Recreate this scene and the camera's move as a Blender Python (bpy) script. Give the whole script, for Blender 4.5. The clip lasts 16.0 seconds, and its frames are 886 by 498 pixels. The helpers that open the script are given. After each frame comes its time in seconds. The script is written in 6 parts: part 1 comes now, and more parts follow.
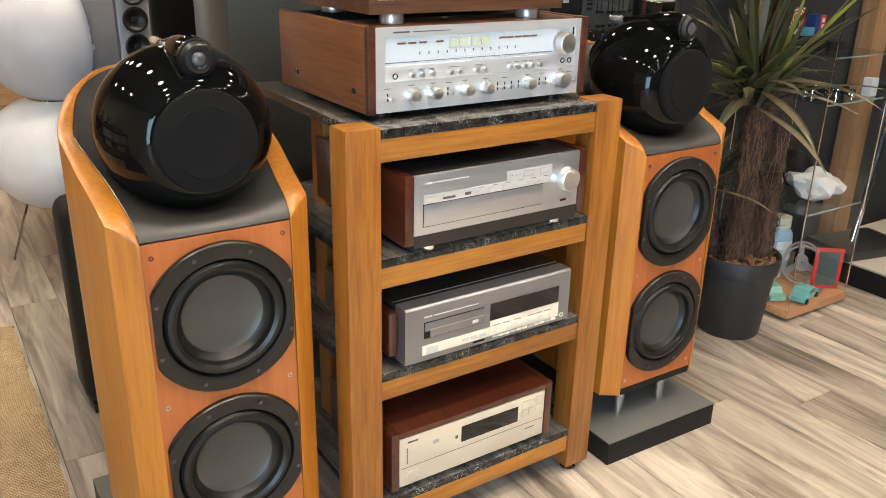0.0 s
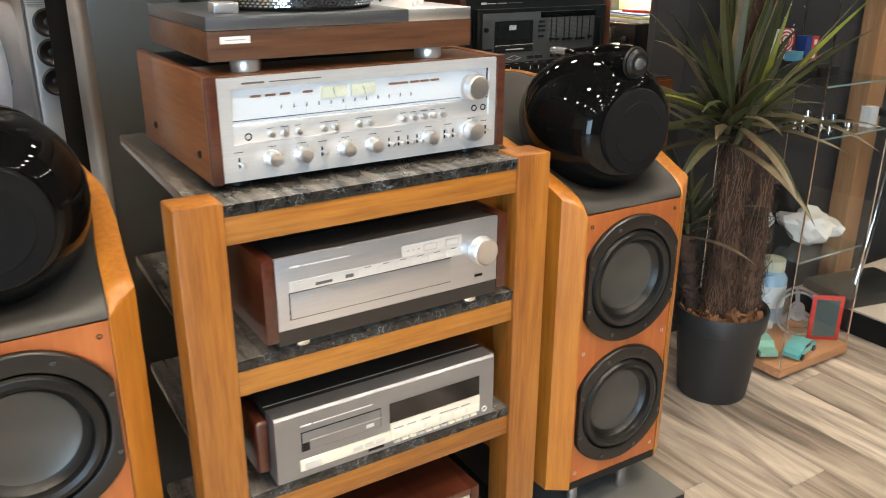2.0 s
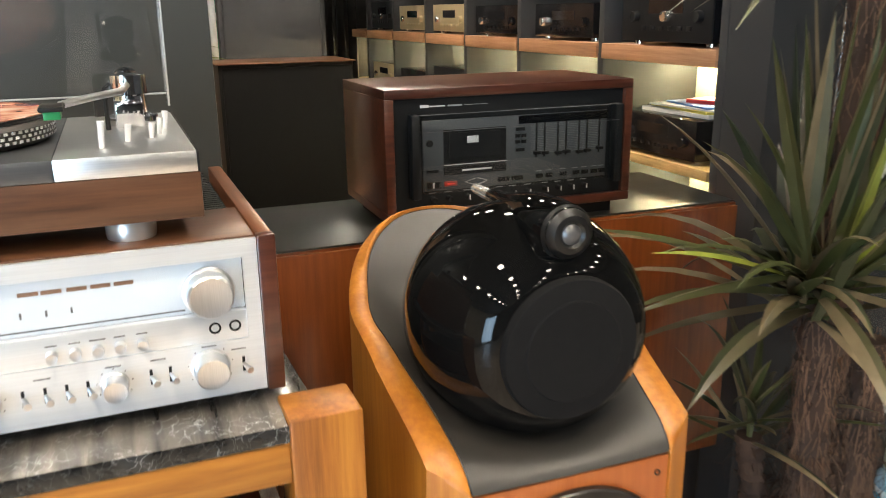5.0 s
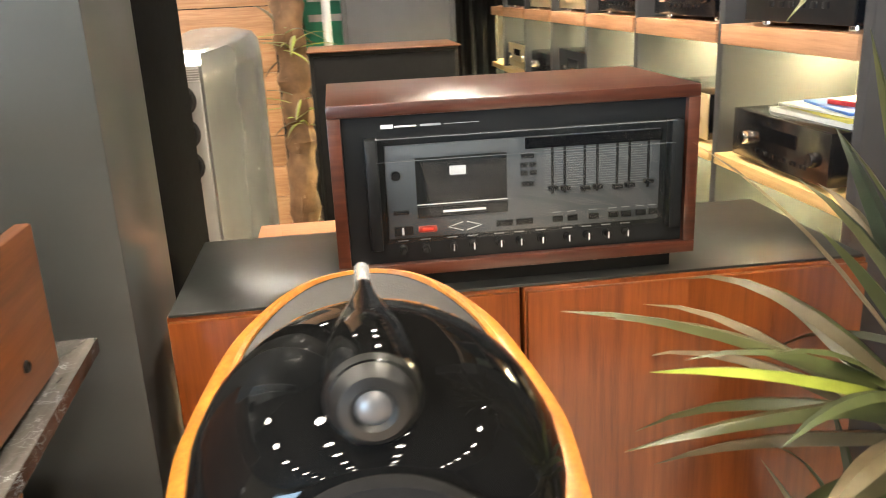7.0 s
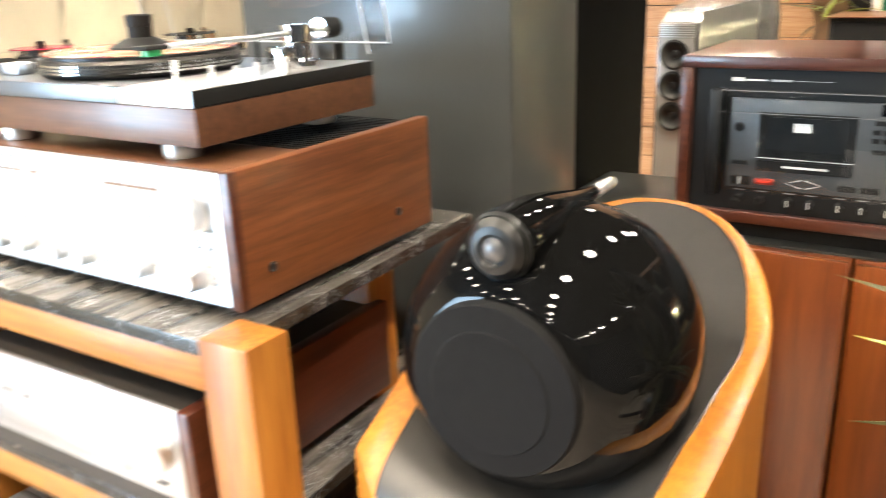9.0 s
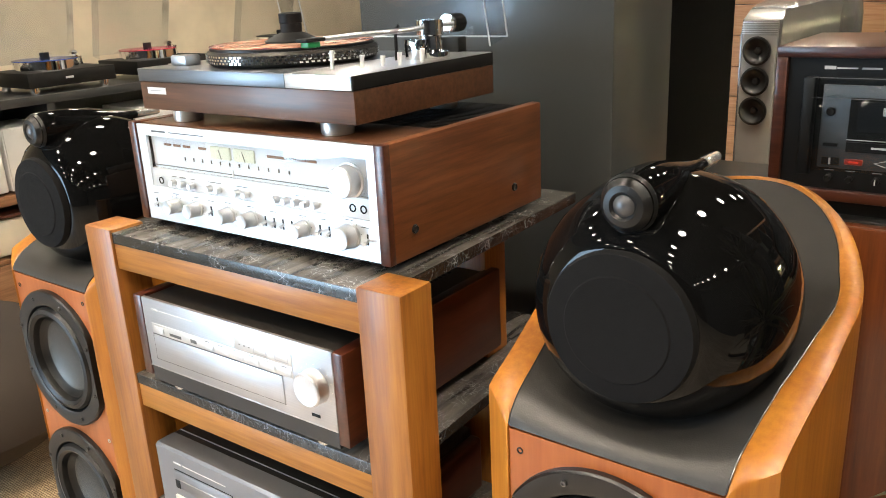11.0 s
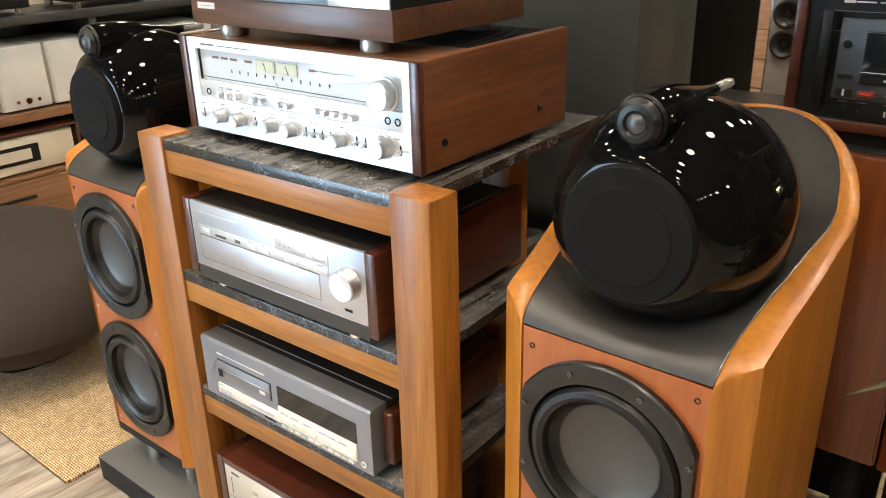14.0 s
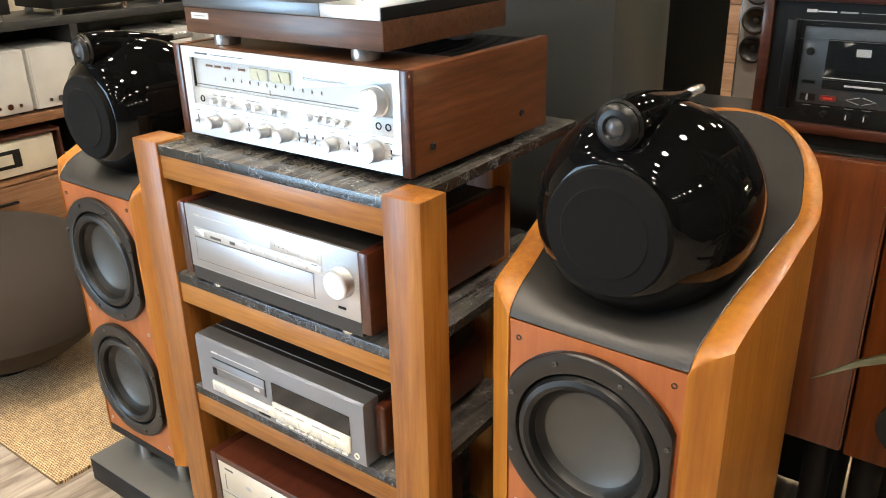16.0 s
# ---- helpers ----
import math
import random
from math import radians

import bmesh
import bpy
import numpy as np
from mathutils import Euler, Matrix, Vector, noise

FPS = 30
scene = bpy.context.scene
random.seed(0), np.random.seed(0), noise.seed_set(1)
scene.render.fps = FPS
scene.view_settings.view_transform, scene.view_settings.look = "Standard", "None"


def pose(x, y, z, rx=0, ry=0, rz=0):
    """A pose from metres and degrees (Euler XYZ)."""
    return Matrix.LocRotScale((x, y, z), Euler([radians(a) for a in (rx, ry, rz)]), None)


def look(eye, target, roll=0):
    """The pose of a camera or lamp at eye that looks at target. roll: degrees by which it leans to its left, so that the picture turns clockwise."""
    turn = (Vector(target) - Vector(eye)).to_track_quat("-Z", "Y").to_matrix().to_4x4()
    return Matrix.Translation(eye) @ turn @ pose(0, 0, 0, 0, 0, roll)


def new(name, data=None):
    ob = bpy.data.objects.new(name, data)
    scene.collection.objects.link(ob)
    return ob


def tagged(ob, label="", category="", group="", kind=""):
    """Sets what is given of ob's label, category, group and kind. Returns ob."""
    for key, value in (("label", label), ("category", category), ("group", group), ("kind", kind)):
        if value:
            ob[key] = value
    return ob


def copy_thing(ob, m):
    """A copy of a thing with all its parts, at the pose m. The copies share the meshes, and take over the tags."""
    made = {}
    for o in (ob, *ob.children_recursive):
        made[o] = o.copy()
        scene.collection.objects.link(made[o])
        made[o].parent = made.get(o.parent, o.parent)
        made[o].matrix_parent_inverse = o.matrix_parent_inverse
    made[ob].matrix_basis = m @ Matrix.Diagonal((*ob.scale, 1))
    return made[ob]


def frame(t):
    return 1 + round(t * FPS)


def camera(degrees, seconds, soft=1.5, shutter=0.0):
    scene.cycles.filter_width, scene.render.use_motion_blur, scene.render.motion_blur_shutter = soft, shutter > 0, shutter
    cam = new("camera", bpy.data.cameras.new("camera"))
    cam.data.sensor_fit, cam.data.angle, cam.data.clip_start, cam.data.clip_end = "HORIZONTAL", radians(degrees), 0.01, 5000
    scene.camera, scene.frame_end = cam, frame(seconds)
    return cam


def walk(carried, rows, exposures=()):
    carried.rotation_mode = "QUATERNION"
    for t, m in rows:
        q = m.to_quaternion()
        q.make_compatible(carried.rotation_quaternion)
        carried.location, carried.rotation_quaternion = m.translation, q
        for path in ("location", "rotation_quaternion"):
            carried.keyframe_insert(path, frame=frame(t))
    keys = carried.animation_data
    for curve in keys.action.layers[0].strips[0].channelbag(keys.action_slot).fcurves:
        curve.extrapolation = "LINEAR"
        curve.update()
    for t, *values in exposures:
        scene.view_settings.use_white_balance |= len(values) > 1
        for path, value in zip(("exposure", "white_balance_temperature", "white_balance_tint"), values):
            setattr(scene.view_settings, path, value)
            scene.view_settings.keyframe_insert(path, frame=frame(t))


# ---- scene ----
cam = camera(56.9, 16.0, 0.95, 0.5)
PATH = [
    (0, (0.153, 0.115, 1.512), (1.176, 1.674, 0.789), 1.3),
    (0.5, (0.204, 0.135, 1.509), (1.23, 1.689, 0.779), 0.9),
    (1, (0.311, 0.193, 1.51), (1.351, 1.741, 0.787), 0.9),
    (1.5, (0.445, 0.279, 1.53), (1.484, 1.835, 0.824), 0.5),
    (2, (0.588, 0.295, 1.534), (1.577, 1.887, 0.837), 0.3),
    (2.5, (0.804, 0.276, 1.544), (1.699, 1.932, 0.866), 0.8),
    (3, (0.983, 0.313, 1.547), (1.828, 2.003, 0.894), -0.1),
    (3.5, (1.145, 0.434, 1.564), (1.971, 2.148, 0.949), -0.2),
    (4, (1.262, 0.522, 1.57), (2.023, 2.279, 0.992), -0.2),
    (4.2, (1.334, 0.555, 1.574), (2.041, 2.335, 0.999), 0.0),
    (6.3, (1.648, 1.112, 1.531), (2.313, 2.917, 0.983), -1.7),
    (6.5, (1.748, 1.114, 1.56), (2.295, 2.947, 0.975), -2.0),
    (7, (1.966, 1.143, 1.568), (2.189, 3.036, 0.962), -2.7),
    (7.5, (2.129, 1.219, 1.543), (2.131, 3.114, 0.903), -2.4),
    (8, (2.232, 1.231, 1.545), (1.886, 3.086, 0.883), -1.5),
    (8.5, (2.324, 1.118, 1.532), (1.598, 2.868, 0.891), -1.4),
    (9, (2.357, 0.988, 1.546), (1.327, 2.582, 0.915), -2.1),
    (9.5, (2.38, 0.857, 1.572), (1.198, 2.335, 0.925), -1.8),
    (11.8, (2.352, 0.791, 1.535), (1.21, 2.315, 0.925), -3.1),
    (12, (2.347, 0.793, 1.54), (1.221, 2.318, 0.902), -2.8),
    (12.5, (2.348, 0.776, 1.543), (1.233, 2.275, 0.828), -1.3),
    (13, (2.379, 0.772, 1.544), (1.203, 2.205, 0.792), 0.1),
    (13.5, (2.411, 0.752, 1.54), (1.209, 2.148, 0.762), -0.1),
    (14, (2.442, 0.703, 1.552), (1.27, 2.125, 0.775), -1.4),
    (14.5, (2.469, 0.668, 1.564), (1.32, 2.11, 0.791), -2.3),
    (15, (2.475, 0.651, 1.571), (1.351, 2.117, 0.803), -1.9),
    (15.5, (2.468, 0.644, 1.574), (1.359, 2.119, 0.802), -1.4),
    (16, (2.467, 0.636, 1.572), (1.338, 2.097, 0.801), -1.3),
]
EXPOSURES = [(0.0, 0.05), (2.5, 0.1), (4.2, 0.05), (6.3, 1.1), (7.0, 1.42), (7.6, 1.4), (8.0, 1.48), (8.7, 1.6), (9.2, 1.0), (9.7, 0.5), (11.8, 0.2), (13.0, 0.07), (16.0, 0.1)]
walk(cam, [(t, look(eye, target, roll)) for t, eye, target, roll in PATH], EXPOSURES)

# ---- world and light ----
world = bpy.data.worlds.new("sky")
scene.world = world
world.use_nodes = True
wn, wl = world.node_tree.nodes, world.node_tree.links
sky = wn.new("ShaderNodeTexSky")
sky.sky_type, sky.sun_disc = "NISHITA", False
sky.sun_elevation, sky.sun_rotation = radians(35), radians(200)
wl.new(sky.outputs[0], wn["Background"].inputs[0])
wn["Background"].inputs[1].default_value = 0.12


def area_lamp(name, m, sx, sy, power, color):
    d = bpy.data.lights.new(name, "AREA")
    d.shape, d.size, d.size_y, d.energy, d.color = "RECTANGLE", sx, sy, power, color
    ob = new(name, d)
    ob.matrix_world = m
    return ob


# daylight that comes in by the side window, behind the visitor
area_lamp("window_daylight", look((-2.1, -2.7, 1.25), (1.2, 0.6, 0.8)), 2.0, 2.2, 225, (0.52, 0.76, 1.0))

CEILING = 2.75
COLUMNS = (-0.05, 1.17, 2.43, 4.35)
ROWS = (-2.7, -1.8, -0.9, 0.0, 0.75, 1.52, 2.42, 3.35, 4.4, 5.4)
POWER = {-0.9: 130, 0.0: 115, 0.75: 85, 1.52: 26, 2.42: 26, 3.35: 55, 4.4: 80}   # the rows over the stands are dimmed
SPOTS = [(x, y) for y in ROWS for x in COLUMNS if not (x == 1.17 and 2.3 < y < 3.3)] + [(-1.3, y) for y in (2.42, 3.35, 4.4)]
for x, y in SPOTS:
    if y not in POWER or (x > 4 and y > 2.5) or (x == -0.05 and y > 2):
        continue
    d = bpy.data.lights.new("spot_beam", "SPOT")
    d.energy, d.spot_size, d.spot_blend, d.shadow_soft_size, d.color = POWER[y] * (0.5 if x == 2.43 and 1 < y < 3 else 2.0 if x > 4 and y > 1 else 0.6 if x > 4 or x < -1 else 0.95), radians(82), 0.75, 0.05, (1.0, 0.83, 0.62)
    new("spot_beam", d).matrix_world = look((x, y, CEILING - 0.06), (x, y + 0.1, 0))


# ---- materials ----
def material(name):
    m = bpy.data.materials.new(name)
    m.use_nodes = True
    nt = m.node_tree
    return m, nt, nt.nodes["Principled BSDF"]


def node(nt, kind, **sets):
    n = nt.nodes.new("ShaderNode" + kind)
    for k, v in sets.items():
        if k in n.inputs:
            n.inputs[k].default_value = v
    return n


def ramp(nt, source, stops):
    r = nt.nodes.new("ShaderNodeValToRGB")
    e = r.color_ramp.elements
    while len(e) < len(stops):
        e.new(0.5)
    for el, (p, c) in zip(e, stops):
        el.position, el.color = p, (*c, 1)
    nt.links.new(source, r.inputs[0])
    return r


def coords(nt, scale=(1, 1, 1), random_shift=False):
    tc, mp = nt.nodes.new("ShaderNodeTexCoord"), nt.nodes.new("ShaderNodeMapping")
    mp.inputs["Scale"].default_value = scale
    if random_shift:
        oi = nt.nodes.new("ShaderNodeObjectInfo")
        ml = nt.nodes.new("ShaderNodeMath")
        ml.operation = "MULTIPLY"
        ml.inputs[1].default_value = 37.0
        nt.links.new(oi.outputs["Random"], ml.inputs[0])
        nt.links.new(ml.outputs[0], mp.inputs["Location"])
    nt.links.new(tc.outputs["Object"], mp.inputs[0])
    return mp.outputs[0]


def bump(nt, bsdf, height, strength, distance=0.001):
    b = nt.nodes.new("ShaderNodeBump")
    b.inputs["Strength"].default_value, b.inputs["Distance"].default_value = strength, distance
    nt.links.new(height, b.inputs["Height"])
    nt.links.new(b.outputs[0], bsdf.inputs["Normal"])


def plain(name, color, rough=0.5, metal=0.0, spread=0.12, scale=60, coat=0.0, relief=0.15, spec=0.5):
    """A surface with slight mottling in tone and gloss, and a fine relief."""
    m, nt, b = material(name)
    v = coords(nt, (1, 1, 1))
    n = node(nt, "TexNoise", Scale=scale, Detail=5.0)
    n2 = node(nt, "TexNoise", Scale=scale * 0.07, Detail=3.0)
    nt.links.new(v, n.inputs["Vector"])
    nt.links.new(v, n2.inputs["Vector"])
    lo, hi = [c * (1 - spread) for c in color], [min(1, c * (1 + spread)) for c in color]
    r = ramp(nt, n2.outputs[0], [(0.3, lo), (0.7, hi)])
    nt.links.new(r.outputs[0], b.inputs["Base Color"])
    rr = nt.nodes.new("ShaderNodeMapRange")
    rr.inputs["To Min"].default_value, rr.inputs["To Max"].default_value = max(0.02, rough * 0.85), min(1, rough * 1.15)
    nt.links.new(n2.outputs[0], rr.inputs[0])
    nt.links.new(rr.outputs[0], b.inputs["Roughness"])
    b.inputs["Metallic"].default_value = metal
    b.inputs["Coat Weight"].default_value = coat
    b.inputs["Coat Roughness"].default_value = 0.06
    b.inputs["Specular IOR Level"].default_value = spec
    if relief:
        bump(nt, b, n.outputs[0], relief)
    return m


def wood(name, dark, mid, light, axis="z", rough=0.4, coat=0.0, fine=1.0):
    """Straight-grained wood whose fibres run along the given axis."""
    m, nt, b = material(name)
    s = {"x": (0.06, 1, 1), "y": (1, 0.06, 1), "z": (1, 1, 0.06)}[axis]
    v = coords(nt, s, True)
    big = node(nt, "TexNoise", Scale=9.0 * fine, Detail=4.0, Distortion=0.6)
    small = node(nt, "TexNoise", Scale=95.0 * fine, Detail=6.0, Roughness=0.65)
    nt.links.new(v, big.inputs["Vector"])
    nt.links.new(v, small.inputs["Vector"])
    mx = nt.nodes.new("ShaderNodeMath")
    mx.operation = "MULTIPLY_ADD"
    mx.inputs[1].default_value = 0.55
    nt.links.new(small.outputs[0], mx.inputs[0])
    half = nt.nodes.new("ShaderNodeMath")
    half.operation = "MULTIPLY"
    half.inputs[1].default_value = 0.45
    nt.links.new(big.outputs[0], half.inputs[0])
    nt.links.new(half.outputs[0], mx.inputs[2])
    r = ramp(nt, mx.outputs[0], [(0.36, dark), (0.5, mid), (0.64, light)])
    nt.links.new(r.outputs[0], b.inputs["Base Color"])
    b.inputs["Roughness"].default_value = rough
    b.inputs["Coat Weight"].default_value = coat
    b.inputs["Coat Roughness"].default_value = 0.12
    bump(nt, b, small.outputs[0], 0.12)
    return m


def brushed(name, color, rough, axis="x", metal=1.0):
    m, nt, b = material(name)
    s = {"x": (0.01, 1, 1), "z": (1, 1, 0.01)}[axis]
    v = coords(nt, s)
    n = node(nt, "TexNoise", Scale=900.0, Detail=3.0)
    nt.links.new(v, n.inputs["Vector"])
    r = ramp(nt, n.outputs[0], [(0.3, [c * 0.9 for c in color]), (0.7, color)])
    nt.links.new(r.outputs[0], b.inputs["Base Color"])
    b.inputs["Metallic"].default_value = metal
    b.inputs["Roughness"].default_value = rough
    bump(nt, b, n.outputs[0], 0.05)
    return m


def glass(name, tint=(1, 1, 1), rough=0.0, amount=0.12):
    """Thin clear sheet: mostly see-through, with a real gloss."""
    m, nt, b = material(name)
    nt.nodes.remove(b)
    out = nt.nodes["Material Output"]
    t, g, mix, f, pw, sc = (nt.nodes.new("ShaderNode" + k) for k in ("BsdfTransparent", "BsdfGlossy", "MixShader", "LayerWeight", "Math", "MapRange"))
    t.inputs[0].default_value = (*tint, 1)
    g.inputs["Roughness"].default_value = rough
    f.inputs[0].default_value = 0.5
    pw.operation, pw.inputs[1].default_value = "POWER", 4.0
    sc.inputs["To Min"].default_value, sc.inputs["To Max"].default_value = 0.03, 0.8
    nt.links.new(f.outputs["Facing"], pw.inputs[0])
    nt.links.new(pw.outputs[0], sc.inputs[0])
    nt.links.new(sc.outputs[0], mix.inputs[0])
    nt.links.new(t.outputs[0], mix.inputs[1])
    nt.links.new(g.outputs[0], mix.inputs[2])
    nt.links.new(mix.outputs[0], out.inputs[0])
    return m


def emitter(name, color, strength):
    m, nt, b = material(name)
    b.inputs["Base Color"].default_value = (*color, 1)
    b.inputs["Emission Color"].default_value = (*color, 1)
    b.inputs["Emission Strength"].default_value = strength
    return m


def marble_material(name, sheen):
    """Black stone with a net of fine white veins; reflections are painted in as brown-grey front-to-back streaks."""
    m, nt, b = material(name)
    v = coords(nt, (1, 1, 1), True)
    warp = node(nt, "TexNoise", Scale=14.0, Detail=6.0)
    nt.links.new(v, warp.inputs["Vector"])
    add = nt.nodes.new("ShaderNodeVectorMath")
    add.operation = "MULTIPLY_ADD"
    add.inputs[1].default_value = (0.1, 0.1, 0.1)
    nt.links.new(warp.outputs["Color"], add.inputs[0])
    nt.links.new(v, add.inputs[2])
    vo = nt.nodes.new("ShaderNodeTexVoronoi")
    vo.feature = "DISTANCE_TO_EDGE"
    vo.inputs["Scale"].default_value = 62.0
    nt.links.new(add.outputs[0], vo.inputs["Vector"])
    veins = ramp(nt, vo.outputs["Distance"], [(0.0, (0.34, 0.36, 0.37)), (0.022, (0.04, 0.043, 0.046)), (0.07, (0.011, 0.013, 0.016))])
    cl = node(nt, "TexNoise", Scale=22.0, Detail=4.0)
    nt.links.new(v, cl.inputs["Vector"])
    cloud = ramp(nt, cl.outputs[0], [(0.46, (0.12, 0.12, 0.12)), (0.66, (1, 1, 1))])
    mul = nt.nodes.new("ShaderNodeMix")
    mul.data_type, mul.blend_type = "RGBA", "MULTIPLY"
    mul.inputs["Factor"].default_value = 1.0
    nt.links.new(veins.outputs[0], mul.inputs[6])
    nt.links.new(cloud.outputs[0], mul.inputs[7])
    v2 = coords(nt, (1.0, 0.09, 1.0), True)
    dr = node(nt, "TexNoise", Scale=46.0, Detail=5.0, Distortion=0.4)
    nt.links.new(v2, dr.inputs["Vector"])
    sheen_streaks = ramp(nt, dr.outputs[0], [(0.3, (sheen * 0.16, sheen * 0.15, sheen * 0.14)), (0.75, (sheen, sheen * 0.89, sheen * 0.77))])
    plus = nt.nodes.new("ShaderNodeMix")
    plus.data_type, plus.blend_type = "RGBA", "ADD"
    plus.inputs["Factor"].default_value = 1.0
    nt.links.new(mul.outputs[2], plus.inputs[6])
    nt.links.new(sheen_streaks.outputs[0], plus.inputs[7])
    nt.links.new(plus.outputs[2], b.inputs["Base Color"])
    b.inputs["Roughness"].default_value = 0.17
    return m


def weave_material(name, dark, light, scale, rough=0.6, metal=0.0, relief=0.4):
    """Fine woven cloth or fibre."""
    m, nt, b = material(name)
    v = coords(nt)
    waves = []
    for d in ("X", "Z"):
        w = nt.nodes.new("ShaderNodeTexWave")
        w.bands_direction = d
        w.inputs["Scale"].default_value = scale
        w.inputs["Distortion"].default_value = 0.4
        nt.links.new(v, w.inputs["Vector"])
        waves.append(w)
    mu = nt.nodes.new("ShaderNodeMath")
    mu.operation = "MULTIPLY"
    nt.links.new(waves[0].outputs["Fac"], mu.inputs[0])
    nt.links.new(waves[1].outputs["Fac"], mu.inputs[1])
    r = ramp(nt, mu.outputs[0], [(0.0, dark), (1.0, light)])
    nt.links.new(r.outputs[0], b.inputs["Base Color"])
    b.inputs["Roughness"].default_value = rough
    b.inputs["Metallic"].default_value = metal
    bump(nt, b, mu.outputs[0], relief)
    return m


def jute_material():
    m, nt, b = material("jute")
    v = coords(nt)
    br = nt.nodes.new("ShaderNodeTexBrick")
    br.inputs["Scale"].default_value = 1.0
    br.inputs["Brick Width"].default_value = 0.013
    br.inputs["Row Height"].default_value = 0.0075
    br.inputs["Mortar Size"].default_value = 0.0011
    br.inputs["Color1"].default_value = (0.5, 0.35, 0.19, 1)
    br.inputs["Color2"].default_value = (0.68, 0.51, 0.3, 1)
    br.inputs["Mortar"].default_value = (0.17, 0.11, 0.055, 1)
    n = node(nt, "TexNoise", Scale=30.0, Detail=5.0)
    nt.links.new(v, br.inputs["Vector"])
    nt.links.new(v, n.inputs["Vector"])
    mul = nt.nodes.new("ShaderNodeMix")
    mul.data_type, mul.blend_type = "RGBA", "MULTIPLY"
    mul.inputs["Factor"].default_value = 0.7
    r = ramp(nt, n.outputs[0], [(0.3, (0.6, 0.6, 0.6)), (0.7, (1, 1, 1))])
    nt.links.new(br.outputs["Color"], mul.inputs[6])
    nt.links.new(r.outputs[0], mul.inputs[7])
    nt.links.new(mul.outputs[2], b.inputs["Base Color"])
    b.inputs["Roughness"].default_value = 0.95
    bump(nt, b, br.outputs["Fac"], -0.8, 0.004)
    return m


def leaf_material(name, a, c):
    m, nt, b = material(name)
    g = nt.nodes.new("ShaderNodeNewGeometry")
    r = ramp(nt, g.outputs["Random Per Island"], [(0.0, a), (0.4, c), (0.66, (0.065, 0.055, 0.028)), (1.0, (0.19, 0.145, 0.085))])
    n = node(nt, "TexNoise", Scale=25.0, Detail=4.0)
    nt.links.new(coords(nt), n.inputs["Vector"])
    mul = nt.nodes.new("ShaderNodeMix")
    mul.data_type, mul.blend_type = "RGBA", "MULTIPLY"
    mul.inputs["Factor"].default_value = 0.6
    r2 = ramp(nt, n.outputs[0], [(0.3, (0.55, 0.55, 0.5)), (0.7, (1, 1, 1))])
    nt.links.new(r.outputs[0], mul.inputs[6])
    nt.links.new(r2.outputs[0], mul.inputs[7])
    nt.links.new(mul.outputs[2], b.inputs["Base Color"])
    b.inputs["Roughness"].default_value = 0.38
    return m


CHERRY = wood("cherry_wood", (0.31, 0.1, 0.01), (0.4, 0.146, 0.0155), (0.48, 0.195, 0.024), "z", 0.4, 0.12)
BAFFLE = wood("cherry_veneer", (0.3, 0.075, 0.016), (0.36, 0.1, 0.022), (0.42, 0.125, 0.03), "z", 0.35, 0.25, 0.6)
POST = wood("rack_wood_upright", (0.17, 0.054, 0.008), (0.28, 0.102, 0.015), (0.37, 0.15, 0.024), "z", 0.42, 0.12)
RAIL = wood("rack_wood_rail", (0.17, 0.055, 0.007), (0.3, 0.113, 0.015), (0.42, 0.175, 0.027), "x", 0.4, 0.12)
WALNUT_Y = wood("walnut_side", (0.085, 0.028, 0.01), (0.155, 0.053, 0.019), (0.215, 0.08, 0.03), "y", 0.38, 0.15)
WALNUT_X = wood("walnut_front", (0.05, 0.02, 0.009), (0.095, 0.039, 0.018), (0.14, 0.06, 0.028), "x", 0.38, 0.15)
ROSE = wood("rosewood", (0.035, 0.01, 0.006), (0.062, 0.018, 0.01), (0.095, 0.03, 0.016), "x", 0.3, 0.3)
MAHOG = wood("mahogany", (0.033, 0.008, 0.004), (0.055, 0.0125, 0.006), (0.08, 0.021, 0.01), "y", 0.3, 0.4)
CABWOOD = wood("red_brown_veneer", (0.11, 0.024, 0.0045), (0.175, 0.043, 0.008), (0.235, 0.066, 0.013), "z", 0.3, 0.35, 0.7)
OAK_Y = wood("shelf_oak", (0.25, 0.12, 0.06), (0.36, 0.18, 0.09), (0.45, 0.24, 0.13), "y", 0.5)
OAK_X = wood("oak_board", (0.3, 0.14, 0.06), (0.42, 0.21, 0.1), (0.5, 0.27, 0.14), "x", 0.45)
# one stone twice: the top copy holds painted reflections, the edge copy hardly any
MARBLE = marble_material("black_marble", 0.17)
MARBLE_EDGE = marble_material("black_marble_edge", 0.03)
LEATHER = plain("black_leather", (0.03, 0.028, 0.0255), 0.42, relief=0.3, scale=420)
GLOSS = plain("gloss_black", (0.004, 0.004, 0.004), 0.03, relief=0, spec=0.22)
VELVET = plain("black_felt", (0.003, 0.003, 0.003), 1.0, spec=0.04, relief=0.4, scale=600)
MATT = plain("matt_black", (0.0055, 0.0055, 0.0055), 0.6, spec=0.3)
CLOTH = plain("grille_cloth", (0.0045, 0.0045, 0.005), 0.9, spec=0.2, scale=900, relief=0.5)
RUBBER = plain("black_rubber", (0.006, 0.006, 0.006), 0.38, relief=0.05, spec=0.4)
CONE = weave_material("woven_cone", (0.04, 0.039, 0.036), (0.16, 0.152, 0.135), 260, 0.38, 0.35, 0.12)
ALU = brushed("brushed_aluminium", (0.8, 0.825, 0.85), 0.32, "x", 0.6)
KNOB = brushed("spun_aluminium", (0.8, 0.81, 0.83), 0.32, "z")
